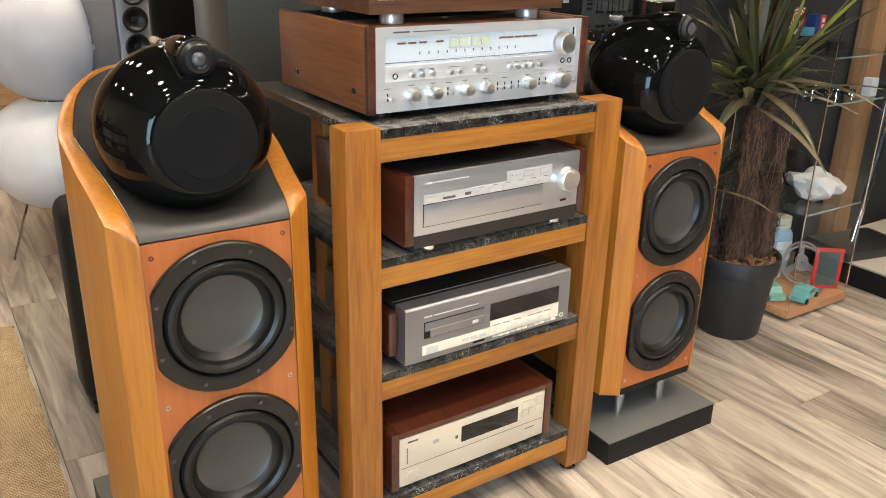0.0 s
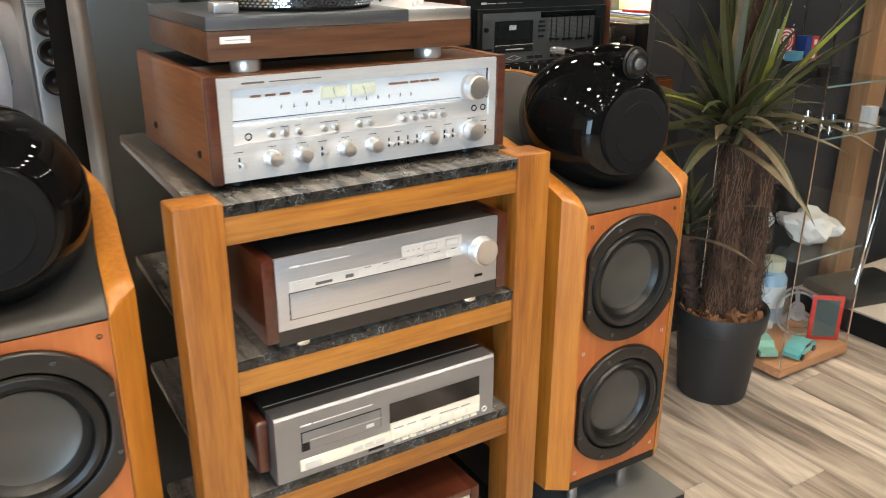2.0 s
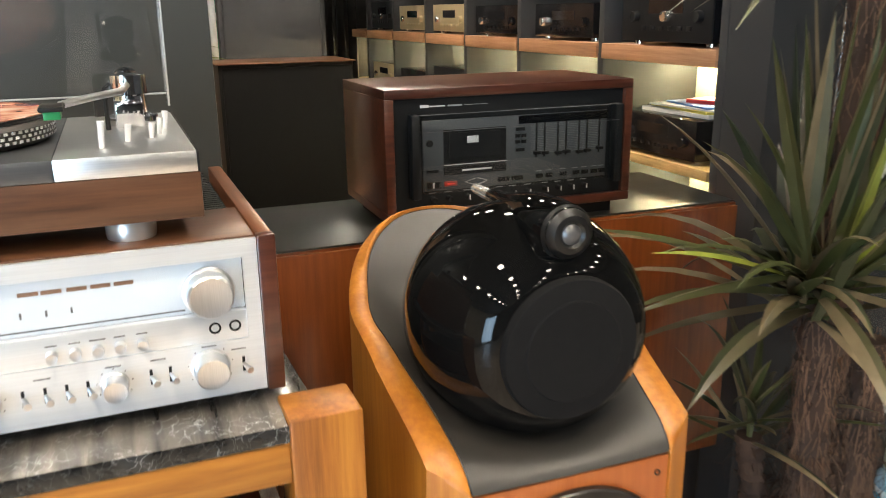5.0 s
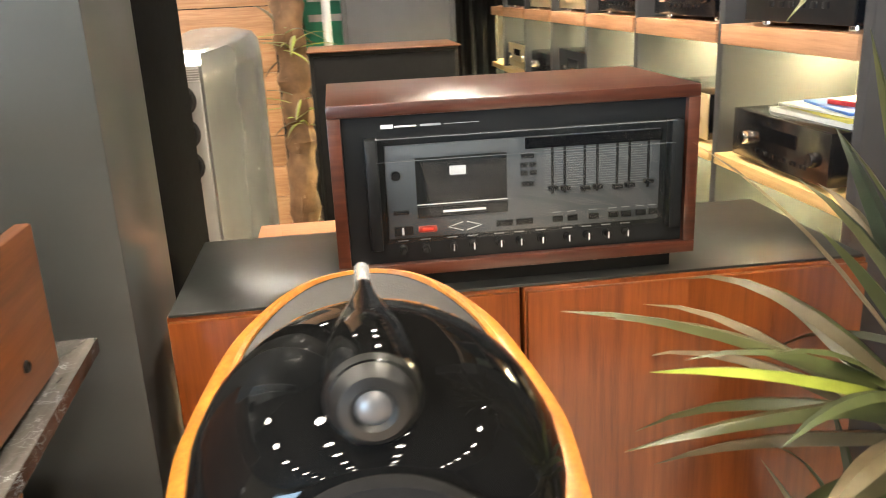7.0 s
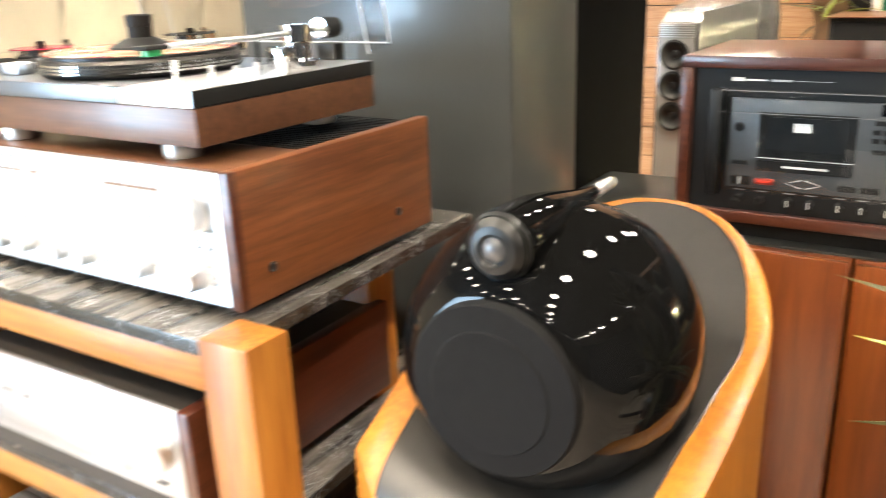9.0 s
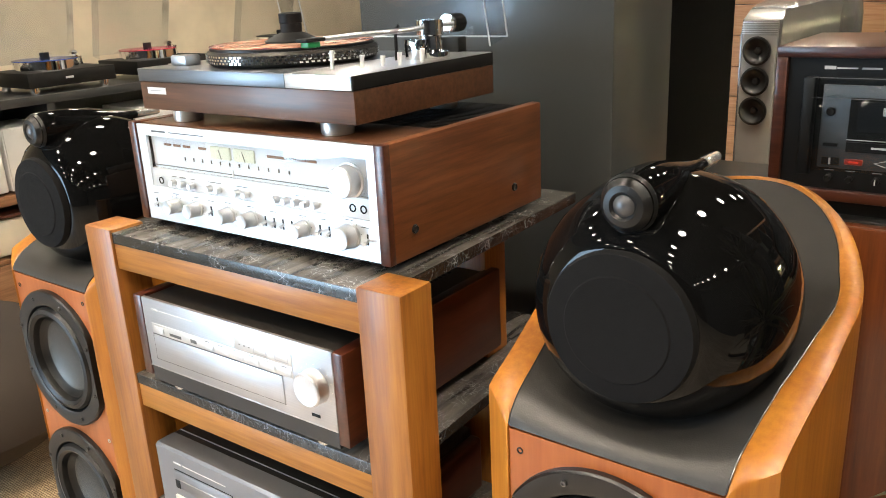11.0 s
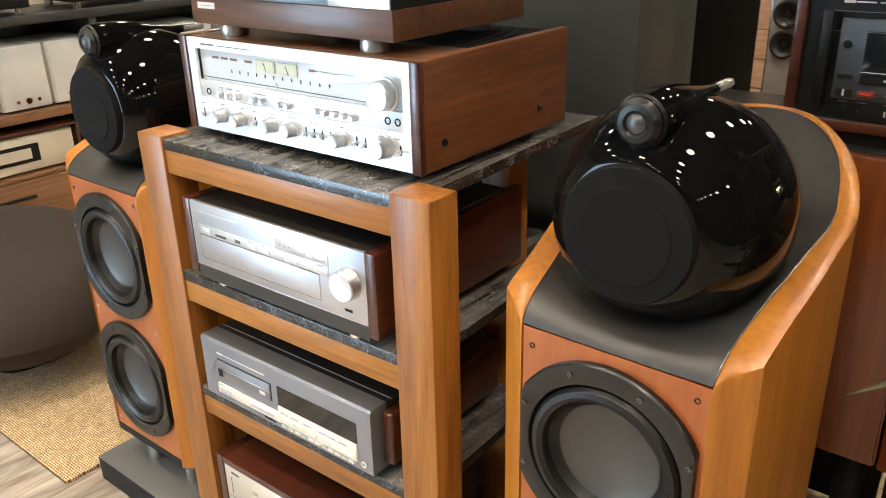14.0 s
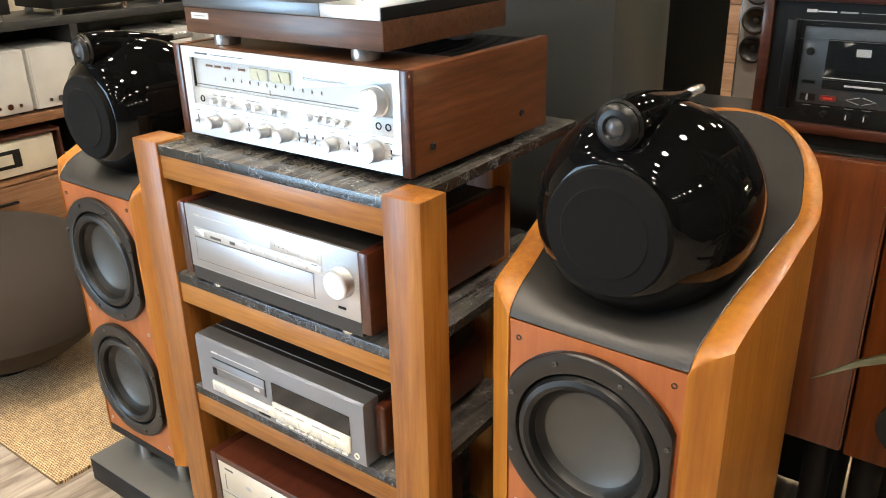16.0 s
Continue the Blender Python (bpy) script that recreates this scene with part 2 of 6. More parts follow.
CHROME = plain("chrome", (0.8, 0.8, 0.8), 0.08, 1.0, relief=0)
GREYMET = brushed("grey_metal", (0.57, 0.59, 0.63), 0.36, "x", 0.85)
DARKMET = plain("dark_metal_lid", (0.05, 0.046, 0.042), 0.4, 0.6)
FOOTMET = plain("satin_foot", (0.66, 0.65, 0.63), 0.33, 0.85, relief=0)
SILVER = plain("silver_paint", (0.5, 0.5, 0.5), 0.3, 0.7)
PANELBLK = plain("black_panel", (0.006, 0.0072, 0.0085), 0.4, spec=0.35)
DISPLAY = plain("dark_display", (0.006, 0.006, 0.007), 0.08, relief=0)
WHITE = plain("white_paint", (0.75, 0.75, 0.73), 0.5)
CREAM = plain("cream_face", (0.68, 0.62, 0.5), 0.35)
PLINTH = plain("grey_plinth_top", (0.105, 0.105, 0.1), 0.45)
PILLAR = plain("grey_pillar", (0.055, 0.058, 0.056), 0.32, scale=6, coat=0.25, relief=0.03)
DARKWALL = plain("dark_grey_wall", (0.022, 0.023, 0.025), 0.7)
BEIGE = plain("beige_wall", (0.66, 0.57, 0.42), 0.8)
OLIVE = plain("olive_back_panel", (0.36, 0.36, 0.26), 0.7)
CEIL = plain("dark_ceiling", (0.03, 0.03, 0.03), 0.9)
GLASS = glass("clear_glass", (0.95, 0.96, 0.962))
ACRYL = glass("clear_acrylic", (0.92, 0.93, 0.94))
JUTE = jute_material()
LEAF = leaf_material("yucca_leaf", (0.011, 0.019, 0.009), (0.06, 0.07, 0.02))
LEAFB = leaf_material("pale_leaf", (0.2, 0.25, 0.03), (0.3, 0.34, 0.05))
TRUNK = plain("fibrous_trunk", (0.055, 0.03, 0.019), 0.95, scale=160, relief=1.0, spread=0.5)
SUEDE = plain("brown_suede", (0.031, 0.022, 0.016), 0.95, scale=20)
POT = plain("black_pot", (0.02, 0.021, 0.022), 0.5)
BARK = plain("bark_mulch", (0.22, 0.11, 0.055), 0.9, spread=0.5, scale=90)
# white globe greyed: the upper globe's shade is put into its colour
GLOBE_SHADED = plain("shaded_white_globe", (0.55, 0.54, 0.57), 0.35)
INK = plain("grey_print", (0.1, 0.1, 0.1), 0.6, relief=0)
GREYPRINT = plain("grey_caption", (0.32, 0.33, 0.34), 0.5, relief=0)
PRINT = plain("white_print", (0.7, 0.7, 0.7), 0.5, relief=0)
ORANGE = plain("orange_print", (0.22, 0.11, 0.06), 0.5, relief=0)
RED = plain("red_plastic", (0.55, 0.03, 0.02), 0.3, relief=0)
SPOTGLOW = emitter("lamp_glow", (1.0, 0.9, 0.75), 110)
METER = emitter("lit_meter", (0.6, 0.62, 0.5), 0.15)
# brighter copy of the globe white: the lower globe's light is in the colour
GLOBE_LIT = plain("lit_white_globe", (0.8, 0.79, 0.78), 0.35)
LED = emitter("red_glow", (0.7, 0.05, 0.03), 0.2)


# ---- building helpers ----
def thing(name, label, category, loc=(0, 0, 0), turn=0.0, group="", kind=""):
    ob = new(name)
    ob.matrix_world = pose(*loc, 0, 0, turn)
    ob.empty_display_size = 0.05
    return tagged(ob, label, category, group, kind)


def mesh_of(name, bm, mats):
    bmesh.ops.recalc_face_normals(bm, faces=bm.faces[:])
    for f in bm.faces:
        f.smooth = True
    for e in bm.edges:
        if len(e.link_faces) == 2 and e.calc_face_angle(0) > 0.6:
            e.smooth = False
    me = bpy.data.meshes.new(name)
    bm.to_mesh(me)
    bm.free()
    for m in mats if isinstance(mats, (list, tuple)) else (mats,):
        me.materials.append(m)
    return me


def part(name, bm, mats, parent=None, label="", at=None):
    ob = new(name, mesh_of(name, bm, mats))
    if at is not None:
        ob.matrix_basis = at
    ob.parent = parent
    return tagged(ob, label)


def again(ob, parent, at):
    """Another part on the same mesh."""
    o = new(ob.name.split(".")[0], ob.data)
    o.matrix_basis = at
    o.parent = parent
    return o


def solid(name, bm, mats, label, category, kind="", group=""):
    return tagged(part(name, bm, mats), label, category, group, kind)


def add_box(bm, x0, x1, y0, y1, z0, z1, bev=0.0, seg=2, mat=0):
    m = Matrix.LocRotScale(((x0 + x1) / 2, (y0 + y1) / 2, (z0 + z1) / 2), None, (abs(x1 - x0), abs(y1 - y0), abs(z1 - z0)))
    vs = bmesh.ops.create_cube(bm, size=1, matrix=m)["verts"]
    faces = list({f for v in vs for f in v.link_faces})
    for f in faces:
        f.material_index = mat
    if bev:
        es = list({e for v in vs for e in v.link_edges})
        out = bmesh.ops.bevel(bm, geom=es, offset=bev, segments=seg, affect="EDGES", profile=0.5)
        for f in out["faces"]:
            f.material_index = mat
    return bm


def box(x0, x1, y0, y1, z0, z1, bev=0.0, seg=2):
    return add_box(bmesh.new(), x0, x1, y0, y1, z0, z1, bev, seg)


AXIS = {"z": Matrix(), "y": Matrix.Rotation(radians(90), 4, "X"), "x": Matrix.Rotation(radians(90), 4, "Y")}


def add_cyl(bm, c, r, h, axis="z", seg=24, r2=None, mat=0):
    """A cylinder or cone, with its middle at c. On the y axis r is the end towards -y... +z end is r2 on z."""
    out = bmesh.ops.create_cone(bm, cap_ends=True, segments=seg, radius1=r, radius2=r if r2 is None else r2, depth=h, matrix=Matrix.Translation(c) @ AXIS[axis])
    for f in {f for v in out["verts"] for f in v.link_faces}:
        f.material_index = mat
    return bm


def cyl(c, r, h, axis="z", seg=24, r2=None):
    return add_cyl(bmesh.new(), c, r, h, axis, seg, r2)


def add_lathe(bm, profile, seg=32, m=Matrix(), mat=0):
    """profile: (radius, height) pairs turned about z, then moved by m."""
    rings = []
    for r, z in profile:
        if r < 1e-6:
            rings.append([bm.verts.new(m @ Vector((0, 0, z)))])
        else:
            rings.append([bm.verts.new(m @ Vector((r * math.cos(a), r * math.sin(a), z))) for a in (2 * math.pi * i / seg for i in range(seg))])
    for a, b in zip(rings, rings[1:]):
        for i in range(seg):
            j = (i + 1) % seg
            q = [a[i % len(a)], a[j % len(a)], b[j % len(b)], b[i % len(b)]]
            q = list(dict.fromkeys(q))
            if len(q) > 2:
                f = bm.faces.new(q)
                f.material_index = mat
    return bm


def lathe(profile, seg=32, m=Matrix()):
    return add_lathe(bmesh.new(), profile, seg, m)


def add_tube(bm, pts, r, seg=8, mat=0):
    """A round bar along pts; r is a number or one radius a point."""
    pts = [Vector(p) for p in pts]
    rs = r if isinstance(r, (list, tuple)) else [r] * len(pts)
    rings, up = [], None
    for i, p in enumerate(pts):
        d = (pts[min(i + 1, len(pts) - 1)] - pts[max(i - 1, 0)]).normalized()
        if up is None:
            up = d.orthogonal().normalized()
        up = (up - d * up.dot(d)).normalized()
        side = d.cross(up)
        rings.append([bm.verts.new(p + rs[i] * (math.cos(a) * up + math.sin(a) * side)) for a in (2 * math.pi * k / seg for k in range(seg))])
    for a, b in zip(rings, rings[1:]):
        for i in range(seg):
            bm.faces.new((a[i], a[(i + 1) % seg], b[(i + 1) % seg], b[i])).material_index = mat
    bm.faces.new(rings[0][::-1]).material_index = mat
    bm.faces.new(rings[-1]).material_index = mat
    return bm


def tube(pts, r, seg=8):
    return add_tube(bmesh.new(), pts, r, seg)


def loft(rings, closed=False, caps=False):
    bm = bmesh.new()
    vs = [[bm.verts.new(p) for p in ring] for ring in rings]
    n = len(vs[0])
    for a, b in zip(vs, vs[1:]):
        for i in range(n if closed else n - 1):
            bm.faces.new((a[i], a[(i + 1) % n], b[(i + 1) % n], b[i]))
    if caps:
        bm.faces.new(vs[0][::-1])
        bm.faces.new(vs[-1])
    return bm


def slab(outline, z0, z1, bev=0.0):
    """An upright prism over a plan outline."""
    bm = bmesh.new()
    lo = [bm.verts.new((x, y, z0)) for x, y in outline]
    hi = [bm.verts.new((x, y, z1)) for x, y in outline]
    n = len(lo)
    bm.faces.new(lo[::-1])
    top = bm.faces.new(hi)
    for i in range(n):
        bm.faces.new((lo[i], lo[(i + 1) % n], hi[(i + 1) % n], hi[i]))
    if bev:
        bmesh.ops.bevel(bm, geom=top.edges[:], offset=bev, segments=2, affect="EDGES", profile=0.5)
    return bm


def text_mesh(words, size, depth=0.0004):
    cu = bpy.data.curves.new("words", "FONT")
    cu.body, cu.size, cu.extrude, cu.align_x = words, size, depth, "LEFT"
    ob = bpy.data.objects.new("words", cu)
    scene.collection.objects.link(ob)
    dg = bpy.context.evaluated_depsgraph_get()
    me = bpy.data.meshes.new_from_object(ob.evaluated_get(dg))
    bpy.data.objects.remove(ob)
    bpy.data.curves.remove(cu)
    return me


def writing(name, words, size, mat, parent, at, label=""):
    """Raised or printed words that face -y."""
    me = text_mesh(words, size)
    me.materials.append(mat)
    ob = new(name, me)
    ob.matrix_basis = at @ Matrix.Rotation(radians(90), 4, "X")
    ob.parent = parent
    return tagged(ob, label)


def interp(table, v):
    return float(np.interp(v, [a for a, _ in table], [b for _, b in table]))


# ---- the room ----
ROOM = (-2.15, 5.6, -4.0, 7.4, CEILING)   # x0, x1, y0, y1, height
X0, X1, Y0, Y1, H = ROOM


def build_room():
    solid("wall_north", box(X0 - 0.15, X1 + 0.15, Y1, Y1 + 0.15, 0, H), DARKWALL, "dark grey painted shop wall", "wall", "structure")
    bm = box(X0 - 0.15, X0, -1.65, Y1, 0, H)
    add_box(bm, X0 - 0.15, X0, Y0, -3.75, 0, H)
    add_box(bm, X0 - 0.15, X0, -3.75, -1.65, 0, 0.1)
    add_box(bm, X0 - 0.15, X0, -3.75, -1.65, 2.42, H)
    solid("wall_west", bm, BEIGE, "warm beige shop wall behind the shelf unit", "wall", "structure")
    solid("wall_east", box(X1, X1 + 0.15, Y0, Y1, 0, H), DARKWALL, "dark grey painted shop wall", "wall", "structure")
    solid("wall_south", box(X0 - 0.15, X1 + 0.15, Y0 - 0.2, Y0, 0, H), DARKWALL, "dark painted shop wall behind the visitor", "wall", "structure")
    w = thing("window_1", "clear side window of the shop", "window", (X0 - 0.08, -2.7, 0.1), kind="structure")
    part("pane", box(-0.004, 0.004, -1.05, 1.05, 0, 2.32), GLASS, w).visible_shadow = False
    solid("ceiling", box(X0 - 0.15, X1 + 0.15, Y0 - 0.2, Y1 + 0.15, H, H + 0.12), CEIL, "dark painted shop ceiling", "ceiling", "structure")
    for x, y in SPOTS:
        s = thing("ceiling_spot", "small round white ceiling spotlight, lit", "spotlight", (x, y, H), group="ceiling spotlights")
        part("housing", lathe([(0.086, -0.045), (0.1, -0.045), (0.1, 0.0)], 24), WHITE, s)
        part("lens", cyl((0, 0, -0.035), 0.085, 0.006, seg=24), SPOTGLOW, s, "glowing warm lens")


build_room()

# grey pillar behind the rack, a black panel beside it
solid("pillar", box(0.922, 1.618, 2.394, 2.705, 0, H, 0.004), PILLAR, "glossy dark grey square pillar behind the rack", "pillar", "structure")
solid("pillar_black", box(0.924, 1.618, 2.7055, 3.16, 0, H, 0.004), VELVET, "black clad back of the pillar", "pillar", "structure")


# ---- equipment rack ----
RX, RY = 1.275, 1.602      # middle of the rack's front
SHELVES = (1.122, 0.827, 0.535, 0.168)
RW, RD, PW, PD = 0.791, 0.655, 0.085, 0.075


def build_rack():
    r = thing("equipment_rack", "orange-brown wooden hi-fi rack with black marble shelves", "rack", (RX, RY, 0), 0.8)
    tall = box(0, PW, 0, PD, 0, 1.093, 0.004)
    short = box(0, 0.07, 0, PD, 0, 1.0655, 0.004)
    for x in (-RW / 2, RW / 2 - PW):
        part("post", tall.copy(), POST, r, at=pose(x, 0, 0.035))
        part("rear_post", short.copy(), POST, r, at=pose(x * 0.62, 0.42, 0.035))
        for y in (0.0, 0.42):
            part("foot", lathe([(0.0, 0.0), (0.022, 0.0), (0.024, 0.008), (0.01, 0.014), (0.007, 0.036), (0, 0.036)], 16), CHROME, r, "chrome levelling foot", pose(x * (0.62 if y else 1) + PW / 2, y + PD / 2, 0))
    a = RW / 2 - PW
    for z in SHELVES:
        part("front_rail", box(-a, a, 0.006, 0.036, z - 0.073, z - 0.0215, 0.002), RAIL, r)
        part("back_rail", box(-a * 0.74, a * 0.74, RD - 0.2, RD - 0.17, z - 0.073, z - 0.0215, 0.002), RAIL, r)
        # the stone runs between the posts in front and out over the sides behind them
        w, v = RW / 2 - 0.045, RW / 2 - 0.06
        out = [(-a, 0.004), (a, 0.004), (a, PD + 0.004), (w, PD + 0.004), (v, RD), (-v, RD), (-w, PD + 0.004), (-a, PD + 0.004)]
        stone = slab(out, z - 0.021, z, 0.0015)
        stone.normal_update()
        # only upward faces get the lighter copy with the painted reflections
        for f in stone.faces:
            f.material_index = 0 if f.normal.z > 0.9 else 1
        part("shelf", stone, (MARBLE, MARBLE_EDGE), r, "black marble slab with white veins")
    return r


rack = build_rack()


# ---- loudspeakers ----
HALF = [(0, 0.203), (0.1, 0.209), (0.2, 0.219), (0.3, 0.222)]
RIM = [(0, 0.946), (0.003, 0.956), (0.008, 0.967), (0.016, 0.978), (0.028, 0.988), (0.045, 0.997), (0.07, 1.006), (0.1, 1.018), (0.14, 1.034), (0.18, 1.05), (0.23, 1.071), (0.28, 1.087), (0.33, 1.096), (0.38, 1.105), (0.43, 1.123), (0.48, 1.151), (0.535, 1.176), (0.59, 1.203)]
BAND = [(0, 0.0505), (0.15, 0.046), (0.3, 0.032), (0.42, 0.031), (0.52, 0.018), (0.59, 0.006)]   # width of the wooden edge
TAIL = 0.59


def rim_height(y):
    """Height of the top edge, eased between its knots."""
    s = min(0.02, y * 0.8)
    return sum(interp(RIM, min(TAIL, y + s * k / 4)) for k in range(-4, 5)) / 9


def horseshoe(inset, n=72):
    """Plan line of the bent shell, from the front left round the back to the front right."""
    nose = [math.asin(y / TAIL) for y in (0.0, 0.003, 0.007, 0.012, 0.018, 0.025, 0.034)]
    nose += [math.pi * i / n for i in range(1, n // 2 + 1) if math.pi * i / n > nose[-1] + 0.01]
    turns = nose + [math.pi - a for a in nose[-2::-1]]
    n = len(turns) - 1
    pts = []
    for i, a in enumerate(turns):
        y = TAIL * math.sin(a)
        if 0 < i < n:
            s = min(0.02, y)
            hw = sum(interp(HALF, y + s * k / 4) for k in range(-4, 5)) / 9
            if y > 0.3:
                hw = 0.222 * math.sqrt(max(0, 1 - ((y - 0.3) / (TAIL - 0.3)) ** 2))
        else:
            hw, y = HALF[0][1], 0
        pts.append(Vector((-hw if i < n / 2 else hw, y)))
    pts[n // 2] = Vector((0, TAIL))
    out = []
    for i, p in enumerate(pts):
        d = (pts[min(i + 1, n)] - pts[max(i - 1, 0)]).normalized()
        k = inset * interp(BAND, p.y)
        q = p + Vector((d.y, -d.x)) * k
        if i in (0, n):
            q = Vector((p.x + (k if i == 0 else -k), 0))
        if inset == 0 and q.y < 0.034:
            back = 0.05 * (1 - q.y / 0.034)
            q = Vector((q.x + (back if q.x < 0 else -back), q.y))
        out.append(q)
    return out


def holed_board(x, z0, z1, y0, y1, holes, r, seg=48):
    """A board whose front has round holes, with the holes' walls."""
    bm = bmesh.new()

    def loop(points):
        vs = [bm.verts.new(p) for p in points]
        return [bm.edges.new((vs[i], vs[(i + 1) % len(vs)])) for i in range(len(vs))]

    edges = loop([(-x, y0, z0), (x, y0, z0), (x, y0, z1), (-x, y0, z1)])
    rings = []
    for h in holes:
        rings += loop([(r * math.cos(a), y0, h + r * math.sin(a)) for a in (2 * math.pi * i / seg for i in range(seg))])
    bmesh.ops.triangle_fill(bm, use_beauty=True, use_dissolve=False, edges=edges + rings, normal=(0, -1, 0))
    out = bmesh.ops.extrude_edge_only(bm, edges=edges + rings)["geom"]
    for v in out:
        if isinstance(v, bmesh.types.BMVert):
            v.co.y = y1
    return bm


def build_speaker():
    s = thing("loudspeaker", "tall cherry wood loudspeaker with gloss black teardrop head", "loudspeaker", group="pair of loudspeakers")
    # bent cherry shell with a rounded front edge and a top that sweeps up to the back
    o, inn = horseshoe(0), horseshoe(1.0)
    sect = []
    for p, q in zip(o, inn):
        zo = rim_height(p.y)
        sect.append([Vector((p.x, p.y, 0.19)), Vector((p.x, p.y, zo - 0.012)), Vector((p.x * 0.985 + q.x * 0.015, p.y, zo - 0.004)), Vector(((p.x * 3 + q.x) / 4, (p.y * 3 + q.y) / 4, zo)),
                     Vector(((p.x + q.x * 4) / 5, (p.y + q.y * 4) / 5, zo)), Vector((q.x, q.y, zo - 0.004)), Vector((q.x, q.y, 0.19))])
    bm = loft(sect, caps=True)
    part("shell", bm, CHERRY, s, "orange cherry bent-wood shell")
    part("baffle", holed_board(0.1515, 0.195, 0.947, 0.0035, 0.07, (0.408, 0.762), 0.127), BAFFLE, s, "reddish cherry front board")
    part("baffle_back", box(-0.1515, 0.1515, 0.0702, 0.0745, 0.195, 0.918), MATT, s, "black inner board")
    part("bottom", slab([(p.x * 0.99, p.y + 0.002) for p in inn], 0.188, 0.21), MATT, s)
    # leather top between the cheeks
    rows = []
    half = horseshoe(1.02)
    n = len(half) // 2
    for i in range(n):
        p = half[i]
        y = max(0.003, p.y)
        z = rim_height(y) - 0.004
        rows.append([Vector((-p.x * k / 8, y, z - 0.05 * (1 - (k / 8) ** 2) * min(1, y / 0.12) * max(0, min(1, (0.58 - y) / 0.25)))) for k in range(-8, 9)])
    part("leather_top", loft(rows), LEATHER, s, "black leather covered sloping top")
    line = [(q.x, max(0.004, q.y), rim_height(max(0.004, q.y)) - 0.004) for q in inn]
    part("piping", tube(line, 0.0011, 6), PIPING, s, "thin dark piping")
    # teardrop head
    head = [(0.0, 0.012), (0.099, 0.012), (0.104, 0.0125), (0.111, 0.0155), (0.12, 0.0205), (0.135, 0.032), (0.157, 0.068), (0.171, 0.11), (0.1765, 0.15), (0.174, 0.19), (0.163, 0.232), (0.142, 0.275), (0.114, 0.315), (0.082, 0.35), (0.05, 0.38), (0.022, 0.4), (0, 0.405)]
    turn = Matrix.Translation((0, 0.02, 1.125)) @ Matrix.Rotation(radians(-90), 4, "X")
    part("head", lathe(head, 56, turn @ Matrix.Diagonal((1, 0.97, 1, 1))), GLOSS, s, "gloss black rounded teardrop enclosure")
    part("midrange_grille", lathe([(0, -0.006), (0.07, -0.006), (0.072, -0.004), (0.098, 0.0), (0.101, 0.006), (0.101, 0.013)], 48, turn), CLOTH, s, "black cloth disc")
    # tweeter pod with chrome tail
    tm = Matrix.Translation((0.0, 0.034, 1.281)) @ Matrix.Rotation(radians(-90), 4, "X")
    pod = part("tweeter_pod", lathe([(0.03, 0.004), (0.034, 0.006), (0.038, 0.016), (0.039, 0.05), (0.037, 0.09), (0.032, 0.125), (0.024, 0.165), (0.016, 0.205), (0.011, 0.235), (0.009, 0.262)], 32, tm), GLOSS, s, "gloss black bullet tweeter housing")
    part("tweeter_ring", lathe([(0.014, -0.001), (0.018, -0.0045), (0.026, -0.003), (0.033, 0.004), (0.0375, 0.014), (0.0345, 0.014)], 32, tm), RUBBER, pod)
    part("tweeter_dome", lathe([(0, -0.007), (0.007, -0.006), (0.012, -0.003), (0.0155, 0.0005), (0.0155, 0.006)], 28, tm), MESHDOME, pod, "silver mesh dome")
    part("tail", lathe([(0.0095, 0.25), (0.0095, 0.262), (0.0085, 0.312), (0.0075, 0.318), (0, 0.318)], 16, tm), TAILMET, pod, "polished chrome tail")
    # two big drivers
    for z in (0.762, 0.408):
        d = part("woofer", woofer_frame(), FRAME, s, "black round bass driver", pose(0, 0, z))
        part("surround", lathe([(0.124, 0.004), (0.126, -0.004), (0.121, -0.012), (0.112, -0.014), (0.104, -0.009), (0.101, 0.0), (0.1, 0.01)], 48, FACE), RUBBER, d, "rubber roll surround")
        part("cone_rim", lathe([(0.101, 0.004), (0.097, 0.009), (0.091, 0.015), (0.0865, 0.018)], 48, FACE), RUBBER, d, "dark inner rim")
        part("cone", lathe([(0.0868, 0.0165), (0.0835, 0.0185), (0.07, 0.0225), (0.055, 0.026), (0.04, 0.0285), (0.02, 0.031), (0, 0.032)], 48, FACE), CONE, d, "grey woven fibre cone")
        for k in range(8):
            a = radians(22.5 + 45 * k)
            b = part("screw", lathe([(0, -0.0115), (0.0018, -0.0115), (0.0022, -0.013), (0.0042, -0.013), (0.0046, -0.009)], 12, FACE), SCREW, d, "", pose(0.149 * math.cos(a), 0, 0.149 * math.sin(a)))
    for x, z in ((-0.134, 0.917), (0.134, 0.922), (-0.134, 0.585), (0.134, 0.585), (-0.134, 0.235), (0.134, 0.24)):
        part("peg_socket", lathe([(0, 0.0015), (0.0028, 0.0015), (0.0032, -0.0006), (0.005, -0.0006), (0.005, 0.004)], 14, FACE), SILVER if z < 0.6 else RUBBER, s, "", pose(x, 0.003, z))
    for x, y in ((-0.09, 0.06), (0.09, 0.06), (0, 0.42)):
        part("foot", lathe([(0, 0.079), (0.016, 0.079), (0.017, 0.09), (0.017, 0.19), (0, 0.19)], 20), CHROME, s, "satin metal foot", pose(x, y, 0))
    return s


TAILMET = plain("bright_tail", (0.85, 0.84, 0.82), 0.25, 0.8, relief=0)
FRAME = plain("black_flange", (0.006, 0.006, 0.006), 0.36)
PIPING = plain("dark_piping", (0.03, 0.03, 0.03), 0.25, relief=0)
SCREW = plain("dark_screw", (0.12, 0.12, 0.12), 0.3, 0.8, relief=0)
